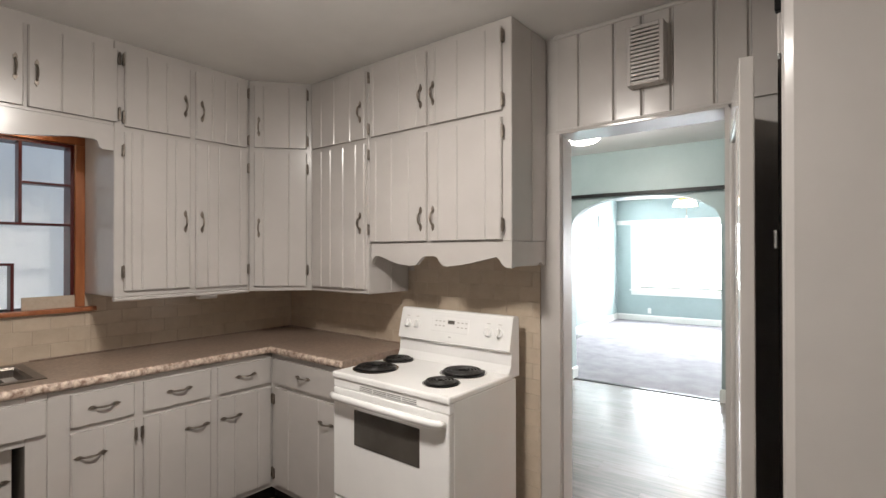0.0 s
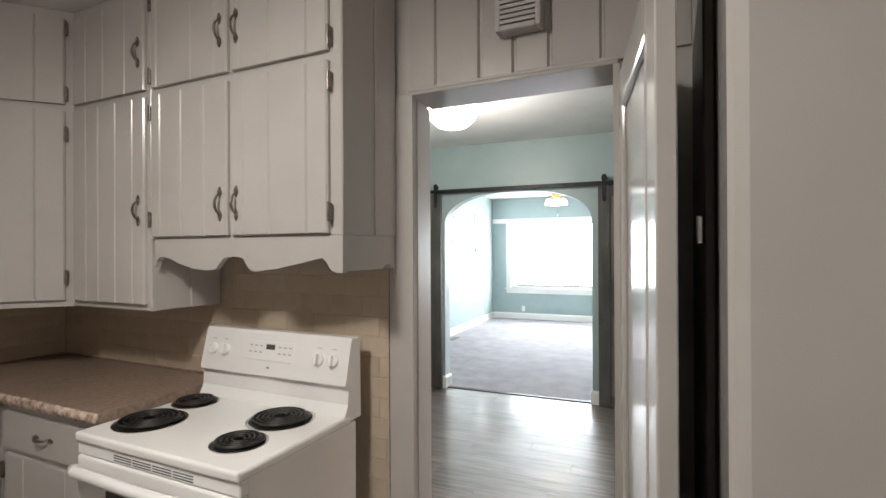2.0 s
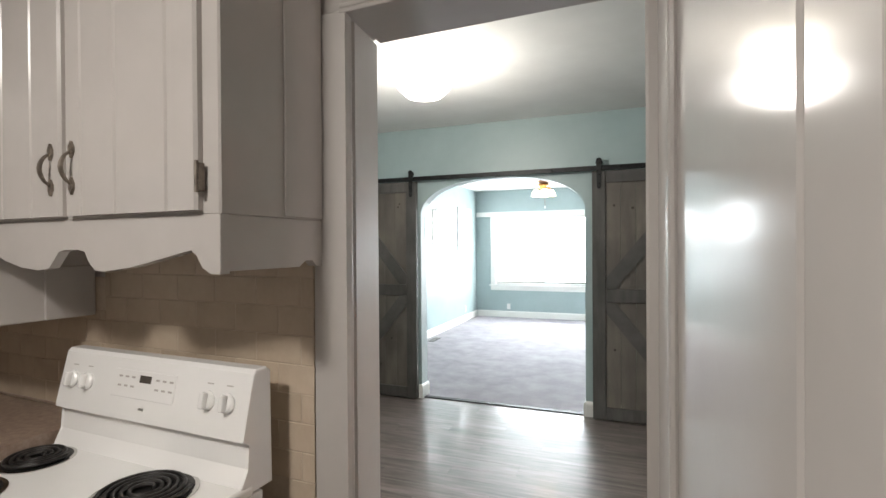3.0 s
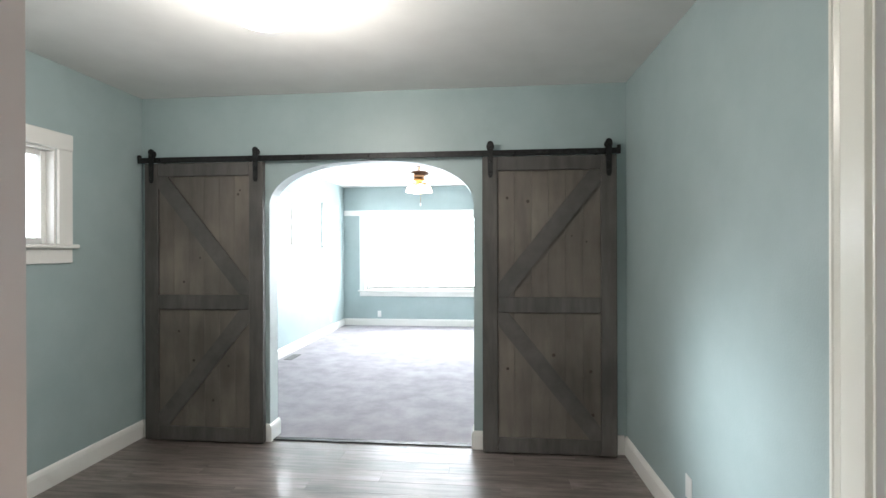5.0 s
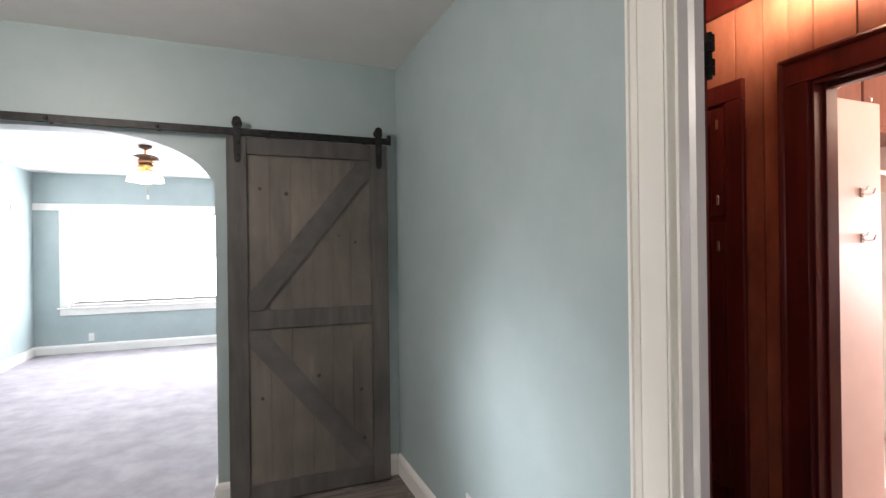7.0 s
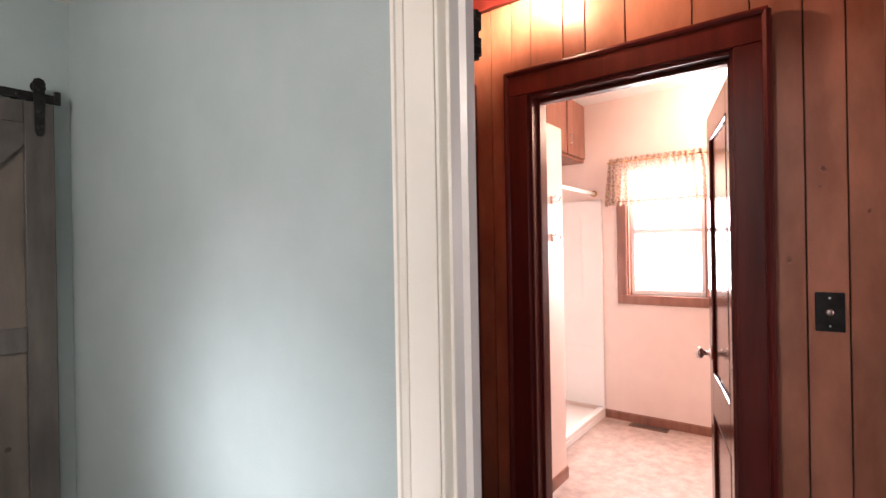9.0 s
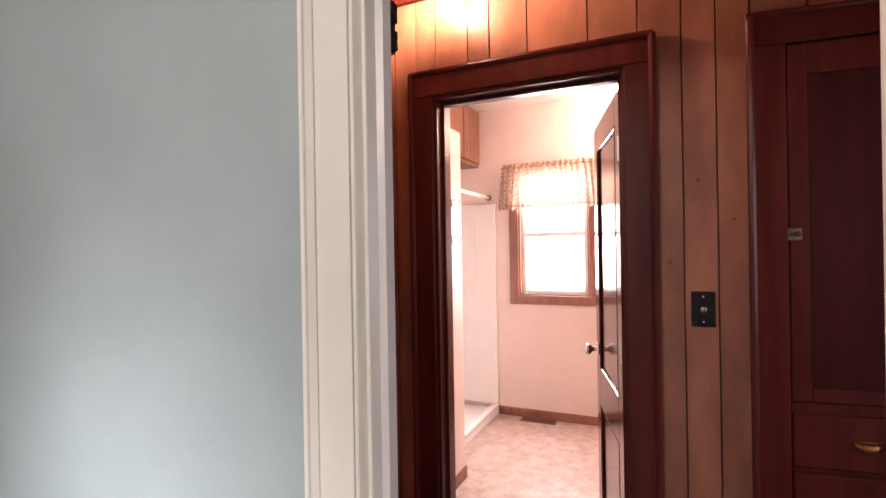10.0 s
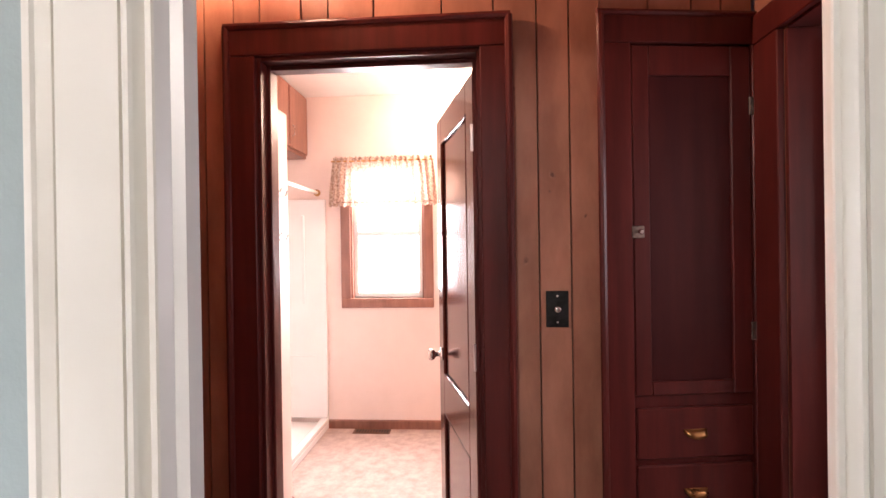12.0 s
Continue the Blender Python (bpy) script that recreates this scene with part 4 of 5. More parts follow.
for z in (0.25, 1.05, 1.82):
    part("hinge", moved(tube([(-0.004, 0.040, z - 0.045), (-0.004, 0.040, z + 0.045)], 0.006, 8), MD), STEEL, door)
pantry = thing("door_pantry", "narrow pantry door, dark brown below for the shade behind the open door", "door", kind="structure")
# colour splits at the open door's top, where its shade ends
part("slab", boxes(((0.922, -0.570, 0.08), (0.943, -0.06, 2.055)), bevel=0.004), GAP_DARK, pantry, "dark brown length of the door, coloured for the shaded gap")
part("upper_door", boxes(((0.922, -0.570, 2.065), (0.943, -0.06, 2.42)), bevel=0.004), GREY, pantry, "grey painted top length of the pantry door")
part("catch", boxes(((0.910, -0.574, 1.520), (0.9215, -0.556, 1.575)), bevel=0.003), CHROME, pantry, "small chrome catch")
for z in (0.4, 2.21, 2.36):
    part("hinge", boxes(((0.917, -0.590, z - 0.03), (0.943, -0.562, z + 0.03)), bevel=0.003), IRON, pantry, "black iron hinge")

# kitchen window with its shelves
win = thing("window_kitchen", "orange-brown wood-framed kitchen window with small display shelves", "window", kind="structure")
XI = -2.21
frame_ob = part("window_frame", boxes(((XI - 0.01, WY1, WZ0), (XI + 0.018, WY1 + 0.045, WZ1)), ((XI - 0.01, WY0 - 0.045, WZ0), (XI + 0.018, WY0, WZ1)), ((XI - 0.01, WY0 - 0.045, WZ1), (XI + 0.018, WY1 + 0.045, WZ1 + 0.05)), bevel=0.003), ORANGE_WOOD, win, "orange stained casing")
# jamb, shelves and dividers are coloured darker for the shade in the recess
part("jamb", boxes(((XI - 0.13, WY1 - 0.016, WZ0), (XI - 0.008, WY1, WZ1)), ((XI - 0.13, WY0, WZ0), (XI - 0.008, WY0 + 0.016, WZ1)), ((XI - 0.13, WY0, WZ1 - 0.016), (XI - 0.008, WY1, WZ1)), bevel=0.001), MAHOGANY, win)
part("window_sill", boxes(((XI - 0.13, WY0 - 0.06, WZ0 - 0.026), (XI + 0.045, WY1 + 0.095, WZ0)), bevel=0.006, segments=2), ORANGE_WOOD, win)
part("shelf", boxes(((XI - 0.085, WY0, 1.655), (XI - 0.005, WY1 - 0.016, 1.667)), bevel=0.002), MAHOGANY, win)
part("shelf", boxes(((XI - 0.085, -1.595, 1.870), (XI - 0.005, WY1 - 0.016, 1.882)), bevel=0.002), MAHOGANY, win)
part("shelf", boxes(((XI - 0.085, WY0, 1.445), (XI - 0.005, -1.625, 1.457)), bevel=0.002), MAHOGANY, win)
part("divider", boxes(((XI - 0.085, -1.610, 1.667), (XI - 0.005, -1.596, WZ1 - 0.016)), bevel=0.002), MAHOGANY, win)
part("divider", boxes(((XI - 0.085, -1.640, WZ0), (XI - 0.005, -1.626, 1.445)), bevel=0.002), MAHOGANY, win)
p = part("pane", boxes(((XI - 0.112, WY0 + 0.016, WZ0), (XI - 0.108, WY1 - 0.016, WZ1 - 0.016))), WINDOW_GLASS, win)
p.visible_shadow = False

dome = thing("ceiling_light", "round white glass ceiling light", "lamp")
part("base", lathe([(0.13, ck(-1.62) - 0.001), (0.13, ck(-1.62) - 0.03)], (-0.148, -1.61, 0), 24), WHITE_PLASTIC, dome)
part("shade", lathe([(0.15, ck(-1.62) - 0.03), (0.148, ck(-1.62) - 0.06), (0.11, ck(-1.62) - 0.085), (0.03, ck(-1.62) - 0.10)], (-0.148, -1.61, 0), 24), glow("kitchen_lamp_glass", (1.0, 0.90, 0.78), 2.0), dome, smooth=True)

# ---- dining room ----
BASE = HOUSE
lamp = thing("ceiling_light", "lit round glass ceiling light in the dining room", "lamp")
part("base", lathe([(0.12, CEIL - 0.001), (0.12, CEIL - 0.05), (0.10, CEIL - 0.07)], (-0.52, 1.74, 0), 24), WHITE_PLASTIC, lamp)
part("shade", lathe([(0.185, CEIL - 0.075), (0.188, CEIL - 0.11), (0.165, CEIL - 0.17), (0.11, CEIL - 0.220), (0.03, CEIL - 0.240)], (-0.52, 1.74, 0), 32), DOME, lamp, smooth=True)


def room_window(name, label, face, out, a, b, z0, z1, along, wide=0.10, rail=True, material=None, head=0.0, stool=True):
    """A cased window. face: the wall's inner face, out: the way from it into the room (+1 or -1), a..b and z0..z1: the opening."""
    win = thing(name, label, "window", kind="structure")
    mt = material or TRIM

    def bx(u0, u1, d0, d1, h0, h1):
        lo, hi = face + out * d0, face + out * d1
        return ((u0, lo, h0), (u1, hi, h1)) if along == "x" else ((lo, u0, h0), (hi, u1, h1))
    part("window_frame", boxes(bx(a - wide, a, -0.002, 0.020, z0, z1), bx(b, b + wide, -0.002, 0.020, z0, z1), bx(a - wide - head, b + wide + head, -0.002, 0.024, z1, z1 + wide), bevel=0.004), mt, win)
    part("jamb", boxes(bx(a, a + 0.014, -0.11, -0.002, z0, z1), bx(b - 0.014, b, -0.11, -0.002, z0, z1), bx(a + 0.014, b - 0.014, -0.11, -0.002, z1 - 0.014, z1)), mt, win)
    if stool:
        part("window_sill", boxes(bx(a - wide - 0.03, b + wide + 0.03, -0.11, 0.045, z0 - 0.026, z0), bevel=0.006), mt, win)
        part("apron", boxes(bx(a - wide, b + wide, -0.002, 0.018, z0 - 0.026 - wide * 0.9, z0 - 0.027), bevel=0.004), mt, win)
    else:
        part("window_sill", boxes(bx(a - wide, b + wide, -0.10, 0.021, z0 - wide, z0), bevel=0.004), mt, win)
    s = 0.035
    part("sash", boxes(bx(a + 0.014, a + 0.014 + s, -0.085, -0.055, z0, z1 - 0.014), bx(b - 0.014 - s, b - 0.014, -0.085, -0.055, z0, z1 - 0.014), bx(a + 0.05, b - 0.05, -0.085, -0.055, z1 - 0.05, z1 - 0.014), bx(a + 0.05, b - 0.05, -0.085, -0.055, z0, z0 + 0.04), bevel=0.003), WHITE_PLASTIC, win)
    if rail:
        zm = (z0 + z1) / 2
        part("meeting_rail", boxes(bx(a + 0.05, b - 0.05, -0.090, -0.052, zm - 0.02, zm + 0.02), bevel=0.003), WHITE_PLASTIC, win)
    g = part("pane", boxes(bx(a + 0.049, b - 0.049, -0.073, -0.069, z0 + 0.04, z1 - 0.05)), WINDOW_GLASS, win)
    g.visible_shadow = False
    return win


room_window("window_dining", "small white-cased dining room window", -2.29, 1, DW0, DW1, DZ0, DZ1, "y", 0.105, False)
for a, b in LW:
    room_window("window_living_side", "small white-cased living room window", LX0, 1, a, b, LZ0, LZ1, "y", 0.10, False)
room_window("window_living_front", "wide white-cased picture window flooded with daylight", LY1, -1, FW0, FW1, FZ0, FZ1, "x", 0.10, False, None, 0.31)


def outlet(face, u, z, along, out, label="white wall outlet with cover plate"):
    o = thing("outlet", label, "outlet", "wall outlets")

    def bx(u0, u1, d, h0, h1, d0=0.0):
        lo, hi = face + out * d0, face + out * d
        return ((u0, lo, h0), (u1, hi, h1)) if along == "x" else ((lo, u0, h0), (hi, u1, h1))
    part("plate", boxes(bx(u - 0.036, u + 0.036, 0.006, z - 0.058, z + 0.058), bevel=0.002), WHITE_PLASTIC, o)
    for s in (-1, 1):
        part("socket", boxes(bx(u - 0.014, u + 0.014, 0.008, z + s * 0.024 - 0.014, z + s * 0.024 + 0.014, 0.004), bevel=0.001), WHITE_PLASTIC, o)


outlet(ex(2.31), 2.31, 0.275, "y", -1)
outlet(LY1, -1.70, 0.225, "x", -1)
outlet(LX0, 8.20, 0.245, "y", 1)


def diagonal(u0, v0, u1, v1, wide, z_lo, z_hi, u_lo, u_hi):
    """A brace between two corners, cut to the panel that holds it. Returns its (x, z) outline."""
    dx, dz = u1 - u0, v1 - v0
    n = math.hypot(dx, dz)
    ox, oz = -dz / n * wide / 2, dx / n * wide / 2
    poly = [(u0 + ox - dx, v0 + oz - dz), (u1 + ox + dx, v1 + oz + dz), (u1 - ox + dx, v1 - oz + dz), (u0 - ox - dx, v0 - oz - dz)]
    for axis, lim, keep in ((0, u_lo, 1), (0, u_hi, -1), (1, z_lo, 1), (1, z_hi, -1)):
        out = []
        for i, p in enumerate(poly):
            q = poly[(i + 1) % len(poly)]
            pin, qin = keep * (p[axis] - lim) >= 0, keep * (q[axis] - lim) >= 0
            if pin:
                out.append(p)
            if pin != qin:
                t = (lim - p[axis]) / (q[axis] - p[axis])
                out.append((p[0] + t * (q[0] - p[0]), p[1] + t * (q[1] - p[1])))
        poly = out
    return poly


def barn_door(x0, x1, flip, seed):
    """A sliding door of planks with stiles, rails and two braces, hung on straps with wheels. flip: braces mirrored."""
    r = random.Random(seed)
    d = thing("barn_door", "grey stained plank barn door with diagonal braces on black hangers", "barn door", "sliding barn doors")
    z0, z1, yb, yf = 0.012, 2.122, 3.334, 3.288
    n = 6
    st = 0.108
    for k in range(n):
        a, b = x0 + st + (x1 - x0 - 2 * st) * k / n, x0 + st + (x1 - x0 - 2 * st) * (k + 1) / n
        part("plank", boxes(((a + 0.0004, yf + 0.018, z0 + 0.10), (b - 0.0004, yb - 0.004, z1 - 0.10)), bevel=0.0012), BARN_PLANK, d)
    for a, b in ((x0, x0 + st), (x1 - st, x1)):
        part("stile", boxes(((a, yf, z0), (b, yb, z1)), bevel=0.003), BARN_FRAME, d)
    for a, b, nm in ((z0, z0 + 0.105, "bottom_rail"), (1.010, 1.120, "middle_rail"), (z1 - 0.100, z1, "top_rail")):
        part(nm, boxes(((x0 + st + 0.001, yf + 0.001, a), (x1 - st - 0.001, yb, b)), bevel=0.003), BARN_FRAME, d)
    lo, hi = x0 + st + 0.001, x1 - st - 0.001
    top = [(lo, 1.12), (hi, z1 - 0.10)]
    low = [(lo, 1.01), (hi, z0 + 0.105)]
    if flip:
        top = [(hi, 1.12), (lo, z1 - 0.10)]
        low = [(hi, 1.01), (lo, z0 + 0.105)]
    p = diagonal(*top[0], *top[1], 0.115, 1.121, z1 - 0.101, lo, hi)
    part("brace", prism(p, yf + 0.002, yf + 0.0175, "y"), BARN_BRACE, d)
    p = diagonal(*low[0], *low[1], 0.115, z0 + 0.106, 1.009, lo, hi)
    part("brace", prism(p, yf + 0.002, yf + 0.0175, "y"), BARN_BRACE, d)
    for k in range(9):
        u, z, s = r.uniform(lo + 0.05, hi - 0.05), r.choice((r.uniform(1.2, 1.95), r.uniform(0.2, 0.95))), r.uniform(0.006, 0.013)
        part("knot", lathe([(s, yf + 0.0181), (s * 0.7, yf + 0.0172), (s * 0.3, yf + 0.0170)], (u, 0, z), 10, "y"), KNOT, d)
    for u in (x0 + 0.058, x1 - 0.055):
        h = part("hanger", prism([(u - 0.018, 1.992), (u - 0.009, 1.972), (u + 0.009, 1.972), (u + 0.018, 1.992), (u + 0.021, 2.170), (u + 0.021, 2.212), (u - 0.021, 2.212), (u - 0.021, 2.170)], yf - 0.007, yf - 0.001, "y", bevel=0.0015), IRON, d, "black iron strap hanger")
        part("strap_top", lathe([(0.0245, yf - 0.008), (0.0245, yf - 0.002)], (u, 0, 2.210), 8, "y"), IRON, h)
        part("wheel", lathe([(0.025, yf + 0.002), (0.028, yf + 0.005), (0.023, yf + 0.012), (0.028, yf + 0.019), (0.025, yf + 0.022)], (u, 0, 2.196), 24, "y"), IRON, h)
        for z in (2.010, 2.085, 2.188):
            part("bolt", lathe([(0.010, yf - 0.007), (0.010, yf - 0.011), (0.006, yf - 0.014)], (u, 0, z), 10, "y"), IRON, h)


barn_door(0.370, 1.306, False, 1)
barn_door(-2.212, -1.268, True, 2)
rail = thing("barn_door_rail", "black iron flat rail above the archway", "rail")
part("bar", boxes(((-2.275, 3.296, 2.128), (1.335, 3.304, 2.170)), bevel=0.002), IRON, rail)
for u in (-2.10, -1.40, -0.95, -0.46, 0.03, 0.60, 1.18):
    part("spacer", lathe([(0.013, 3.304), (0.013, 3.370)], (u, 0, 2.149), 12, "y"), IRON, rail)
    part("bolt", lathe([(0.011, 3.296), (0.011, 3.291), (0.006, 3.288)], (u, 0, 2.149), 10, "y"), IRON, rail)
for u in (-2.262, 1.322):
    part("stop", boxes(((u - 0.012, 3.290, 2.150), (u + 0.012, 3.312, 2.190)), bevel=0.003), IRON, rail)

# ---- living room ----
fan = thing("ceiling_fan", "brown and brass ceiling fan with pale blades and lit shades", "ceiling fan")
C = (-0.56, 6.50, 0)
part("canopy", lathe([(0.07, CEIL - 0.001), (0.065, CEIL - 0.03), (0.02, CEIL - 0.05)], C, 24), FAN_WOOD, fan, smooth=True)
part("rod", lathe([(0.012, CEIL - 0.05), (0.012, 2.54)], C, 12), BRASS, fan)
part("motor", lathe([(0.03, 2.545), (0.10, 2.535), (0.135, 2.515), (0.14, 2.48), (0.125, 2.455), (0.06, 2.445)], C, 28), FAN_WOOD, fan, "brown motor housing", smooth=True)
part("collar", lathe([(0.06, 2.444), (0.085, 2.430), (0.085, 2.41), (0.05, 2.395), (0.05, 2.36), (0.03, 2.34)], C, 24), BRASS, fan, "brass collar", smooth=True)
for k in range(5):
    a = 2 * math.pi * k / 5 + 0.5
    M = Matrix.Translation((C[0], C[1], 2.462)) @ Matrix.Rotation(a, 4, "Z") @ Matrix.Rotation(radians(11), 4, "X")
    bl = part("blade", moved(prism([(0.17, -0.05), (0.22, -0.062), (0.55, -0.072), (0.60, -0.055), (0.615, 0.0), (0.60, 0.055), (0.55, 0.072), (0.22, 0.062), (0.17, 0.05)], -0.004, 0.004, bevel=0.0015), M), PALE_BLADE, fan)
    part("bracket", moved(boxes(((0.10, -0.018, -0.009), (0.22, 0.018, -0.0045)), bevel=0.002), M), BRASS, bl)
for k in range(4):
    a = 2 * math.pi * k / 4 + 0.3
    u, v = C[0] + 0.11 * math.cos(a), C[1] + 0.11 * math.sin(a)
    arm = part("arm", tube([(C[0] + 0.03 * math.cos(a), C[1] + 0.03 * math.sin(a), 2.375), (C[0] + 0.08 * math.cos(a), C[1] + 0.08 * math.sin(a), 2.372), (u, v, 2.345)], 0.009, 8), BRASS, fan)
    part("shade", lathe([(0.022, 2.345), (0.045, 2.325), (0.065, 2.285), (0.072, 2.245), (0.066, 2.246), (0.03, 2.30)], (u, v, 0), 20), SMALL_GLOW, arm, "lit glass shade", smooth=True)
part("pull_chain", tube([(C[0] + 0.02, C[1], 2.34), (C[0] + 0.02, C[1], 2.10)], 0.0025, 6), BRASS, fan)
part("pull_knob", lathe([(0.003, 2.10), (0.011, 2.09), (0.011, 2.065), (0.004, 2.055)], (C[0] + 0.02, C[1], 0), 10), WHITE_PLASTIC, fan)


def floor_vent(a, b, z, slots, along, material, label):
    v = thing("floor_vent", label, "vent", "floor registers")
    part("frame", boxes(((a[0], a[1], z), (b[0], b[1], z + 0.005)), bevel=0.0015), material, v)
    for k in range(slots):
        if along == "y":
            y0 = a[1] + 0.015 + (b[1] - a[1] - 0.03) * k / slots
            part("slot", boxes(((a[0] + 0.015, y0, z + 0.0045), (b[0] - 0.015, y0 + (b[1] - a[1] - 0.03) / slots * 0.6, z + 0.0056))), BLACK_PLASTIC, v)
        else:
            x0 = a[0] + 0.015 + (b[0] - a[0] - 0.03) * k / slots
            part("slot", boxes(((x0, a[1] + 0.015, z + 0.0045), (x0 + (b[0] - a[0] - 0.03) / slots * 0.6, b[1] - 0.015, z + 0.0056))), BLACK_PLASTIC, v)


floor_vent((-2.30, 6.02), (-2.19, 6.34), 0.004, 12, "y", IRON, "black metal floor register set in the carpet")
floor_vent((4.575, 1.425), (4.665, 1.715), 0.0, 12, "y", FAN_WOOD, "dark brown metal floor register set in the vinyl floor")

# ---- hall ----
door_trim = thing("trim_bath_door", "dark red stained wooden casing of the bathroom door", "casing", kind="structure")
F = HX + 0.002


def stained_casing(parent, a0, a1, b0, b1, top_in, top_out, face, bead=True):
    """Legs between a0..a1 and b0..b1 along y and a head up to top_out, on the wall at face, looking towards -x."""
    part("casing", boxes(((face - 0.024, a0, 0), (face, a1, top_in)), bevel=0.003), MAHOGANY, parent)
    part("casing", boxes(((face - 0.024, b0, 0), (face, b1, top_in)), bevel=0.003), MAHOGANY, parent)
    part("head", boxes(((face - 0.0245, a0, top_in + 0.0005), (face, b1, top_out)), bevel=0.003), MAHOGANY, parent)
    if bead:
        bm = tube([(face - 0.022, a0 - 0.006, 0), (face - 0.022, a0 - 0.006, top_out + 0.006)], 0.013, 8)
        tube([(face - 0.022, b1 + 0.006, 0), (face - 0.022, b1 + 0.006, top_out + 0.006)], 0.013, 8, bm)
        tube([(face - 0.022, a0 - 0.012, top_out + 0.006), (face - 0.022, b1 + 0.012, top_out + 0.006)], 0.013, 8, bm)
        part("bead", bm, MAHOGANY, parent)


stained_casing(door_trim, 0.625, BO0, BO1, 1.528, BOZ, 2.148, F)
part("lining", boxes(((F - 0.004, BO0 - 0.012, 0), (HX + 0.135, BO0 + 0.012, BOZ)), ((F + 0.045, BO0 + 0.012, 0), (F + 0.085, BO0 + 0.024, BOZ - 0.012)), bevel=0.002), MAHOGANY, door_trim)
part("lining", boxes(((F - 0.004, BO1 - 0.012, 0), (HX + 0.135, BO1 + 0.012, BOZ)), ((F + 0.045, BO1 - 0.024, 0), (F + 0.085, BO1 - 0.012, BOZ - 0.012)), bevel=0.002), MAHOGANY, door_trim)
part("lining", boxes(((F - 0.004, BO0 + 0.012, BOZ - 0.012), (HX + 0.135, BO1 - 0.012, BOZ + 0.012)), ((F + 0.045, BO0 + 0.024, BOZ - 0.026), (F + 0.085, BO1 - 0.024, BOZ - 0.012)), bevel=0.002), MAHOGANY, door_trim)

MDB = Matrix.Translation((HX + 0.112, BO0 + 0.026, 0)) @ Matrix.Rotation(radians(14.6), 4, "Z")
door = thing("door_bath", "dark red panelled bathroom door standing open", "door", kind="structure")
BDW = 0.715
parts("stile", (((0, -0.036, 0.012), (0.11, 0, 2.03)), ((BDW - 0.11, -0.036, 0.012), (BDW, 0, 2.03))), VARNISH, door, MDB)
parts("rail", (((0.11, -0.036, 0.012), (BDW - 0.11, 0, 0.20)), ((0.11, -0.036, 0.66), (BDW - 0.11, 0, 0.84)), ((0.11, -0.036, 1.91), (BDW - 0.11, 0, 2.03))), VARNISH, door, MDB)
part("panel", moved(boxes(((0.10, -0.027, 0.19), (BDW - 0.10, -0.010, 0.67))), MDB), VARNISH, door)
part("panel", moved(boxes(((0.10, -0.027, 0.83), (BDW - 0.10, -0.010, 1.92))), MDB), VARNISH, door)
bm = bmesh.new()
for z0, z1 in ((0.20, 0.66), (0.84, 1.91)):
    for a, b in (((0.11, z0), (0.11, z1)), ((BDW - 0.11, z0), (BDW - 0.11, z1)), ((0.11, z0), (BDW - 0.11, z0)), ((0.11, z1), (BDW - 0.11, z1))):
        tube([(a[0], -0.006, a[1]), (b[0], -0.006, b[1])], 0.008, 8, bm)
part("moulding", moved(bm, MDB), VARNISH, door)
knob = part("door_knob", moved(lathe([(0.030, 0.0), (0.030, 0.006), (0.012, 0.010), (0.011, 0.030), (0.024, 0.040), (0.028, 0.052), (0.022, 0.064), (0.008, 0.068)], (BDW - 0.062, 0, 0.925), 24, "y"), MDB), CHROME, door, "satin chrome knob", smooth=True)
part("latch_plate", moved(boxes(((BDW - 0.001, -0.030, 0.86), (BDW + 0.0015, -0.006, 0.97)), bevel=0.0005), MDB), STEEL, door)
for z in (0.25, 1.05, 1.80):
    part("hinge", moved(tube([(-0.006, 0.004, z - 0.045), (-0.006, 0.004, z + 0.045)], 0.0065, 8), MDB), STEEL, door)

plate = thing("switch_plate", "dark bronze wall switch plate with a round knob", "switch")
part("plate", boxes(((F - 0.006, 0.442, 1.171), (F - 0.0005, 0.512, 1.286)), bevel=0.002), IRON, plate)
part("dial", lathe([(0.011, F - 0.006), (0.011, F - 0.016), (0.006, F - 0.019)], (0, 0.477, 1.228), 16, "x"), CHROME, plate, smooth=True)
for z in (1.187, 1.270):
    part("screw", lathe([(0.0035, F - 0.006), (0.0035, F - 0.0075)], (0, 0.477, z), 8, "x"), CHROME, plate)

# built-in cupboard with drawers
cup = thing("linen_cupboard", "dark red stained built-in cupboard with panel door and drawers", "cupboard", "built-in cupboards")
cup.matrix_basis = TURN
stained_casing(cup, -0.128, -0.108, 0.252, 0.335, 2.055, 2.142, F, False)
bm = tube([(F - 0.022, 0.340, 0), (F - 0.022, 0.340, 2.148)], 0.011, 8)
tube([(F - 0.022, -0.12, 2.148), (F - 0.022, 0.350, 2.148)], 0.011, 8, bm)
part("bead", bm, MAHOGANY, cup)
part("back", boxes(((F - 0.004, -0.108, 0), (F - 0.001, 0.252, 2.055))), MAHOGANY, cup)
d = part("door", boxes(((F - 0.009, -0.046, 0.996), (F - 0.0045, 0.200, 1.957))), CUP_PANEL, cup)
parts("stile", (((F - 0.020, -0.104, 0.955), (F - 0.004, -0.045, 2.048)), ((F - 0.020, 0.199, 0.955), (F - 0.004, 0.248, 2.048))), MAHOGANY, d, HOUSE)
parts("rail", (((F - 0.020, -0.045, 0.955), (F - 0.004, 0.199, 0.998)), ((F - 0.020, -0.045, 1.955), (F - 0.004, 0.199, 2.048))), MAHOGANY, d, HOUSE)
l = part("latch", boxes(((F - 0.027, 0.220, 1.448), (F - 0.019, 0.256, 1.486)), bevel=0.002), PEWTER, d, "small metal cupboard latch")
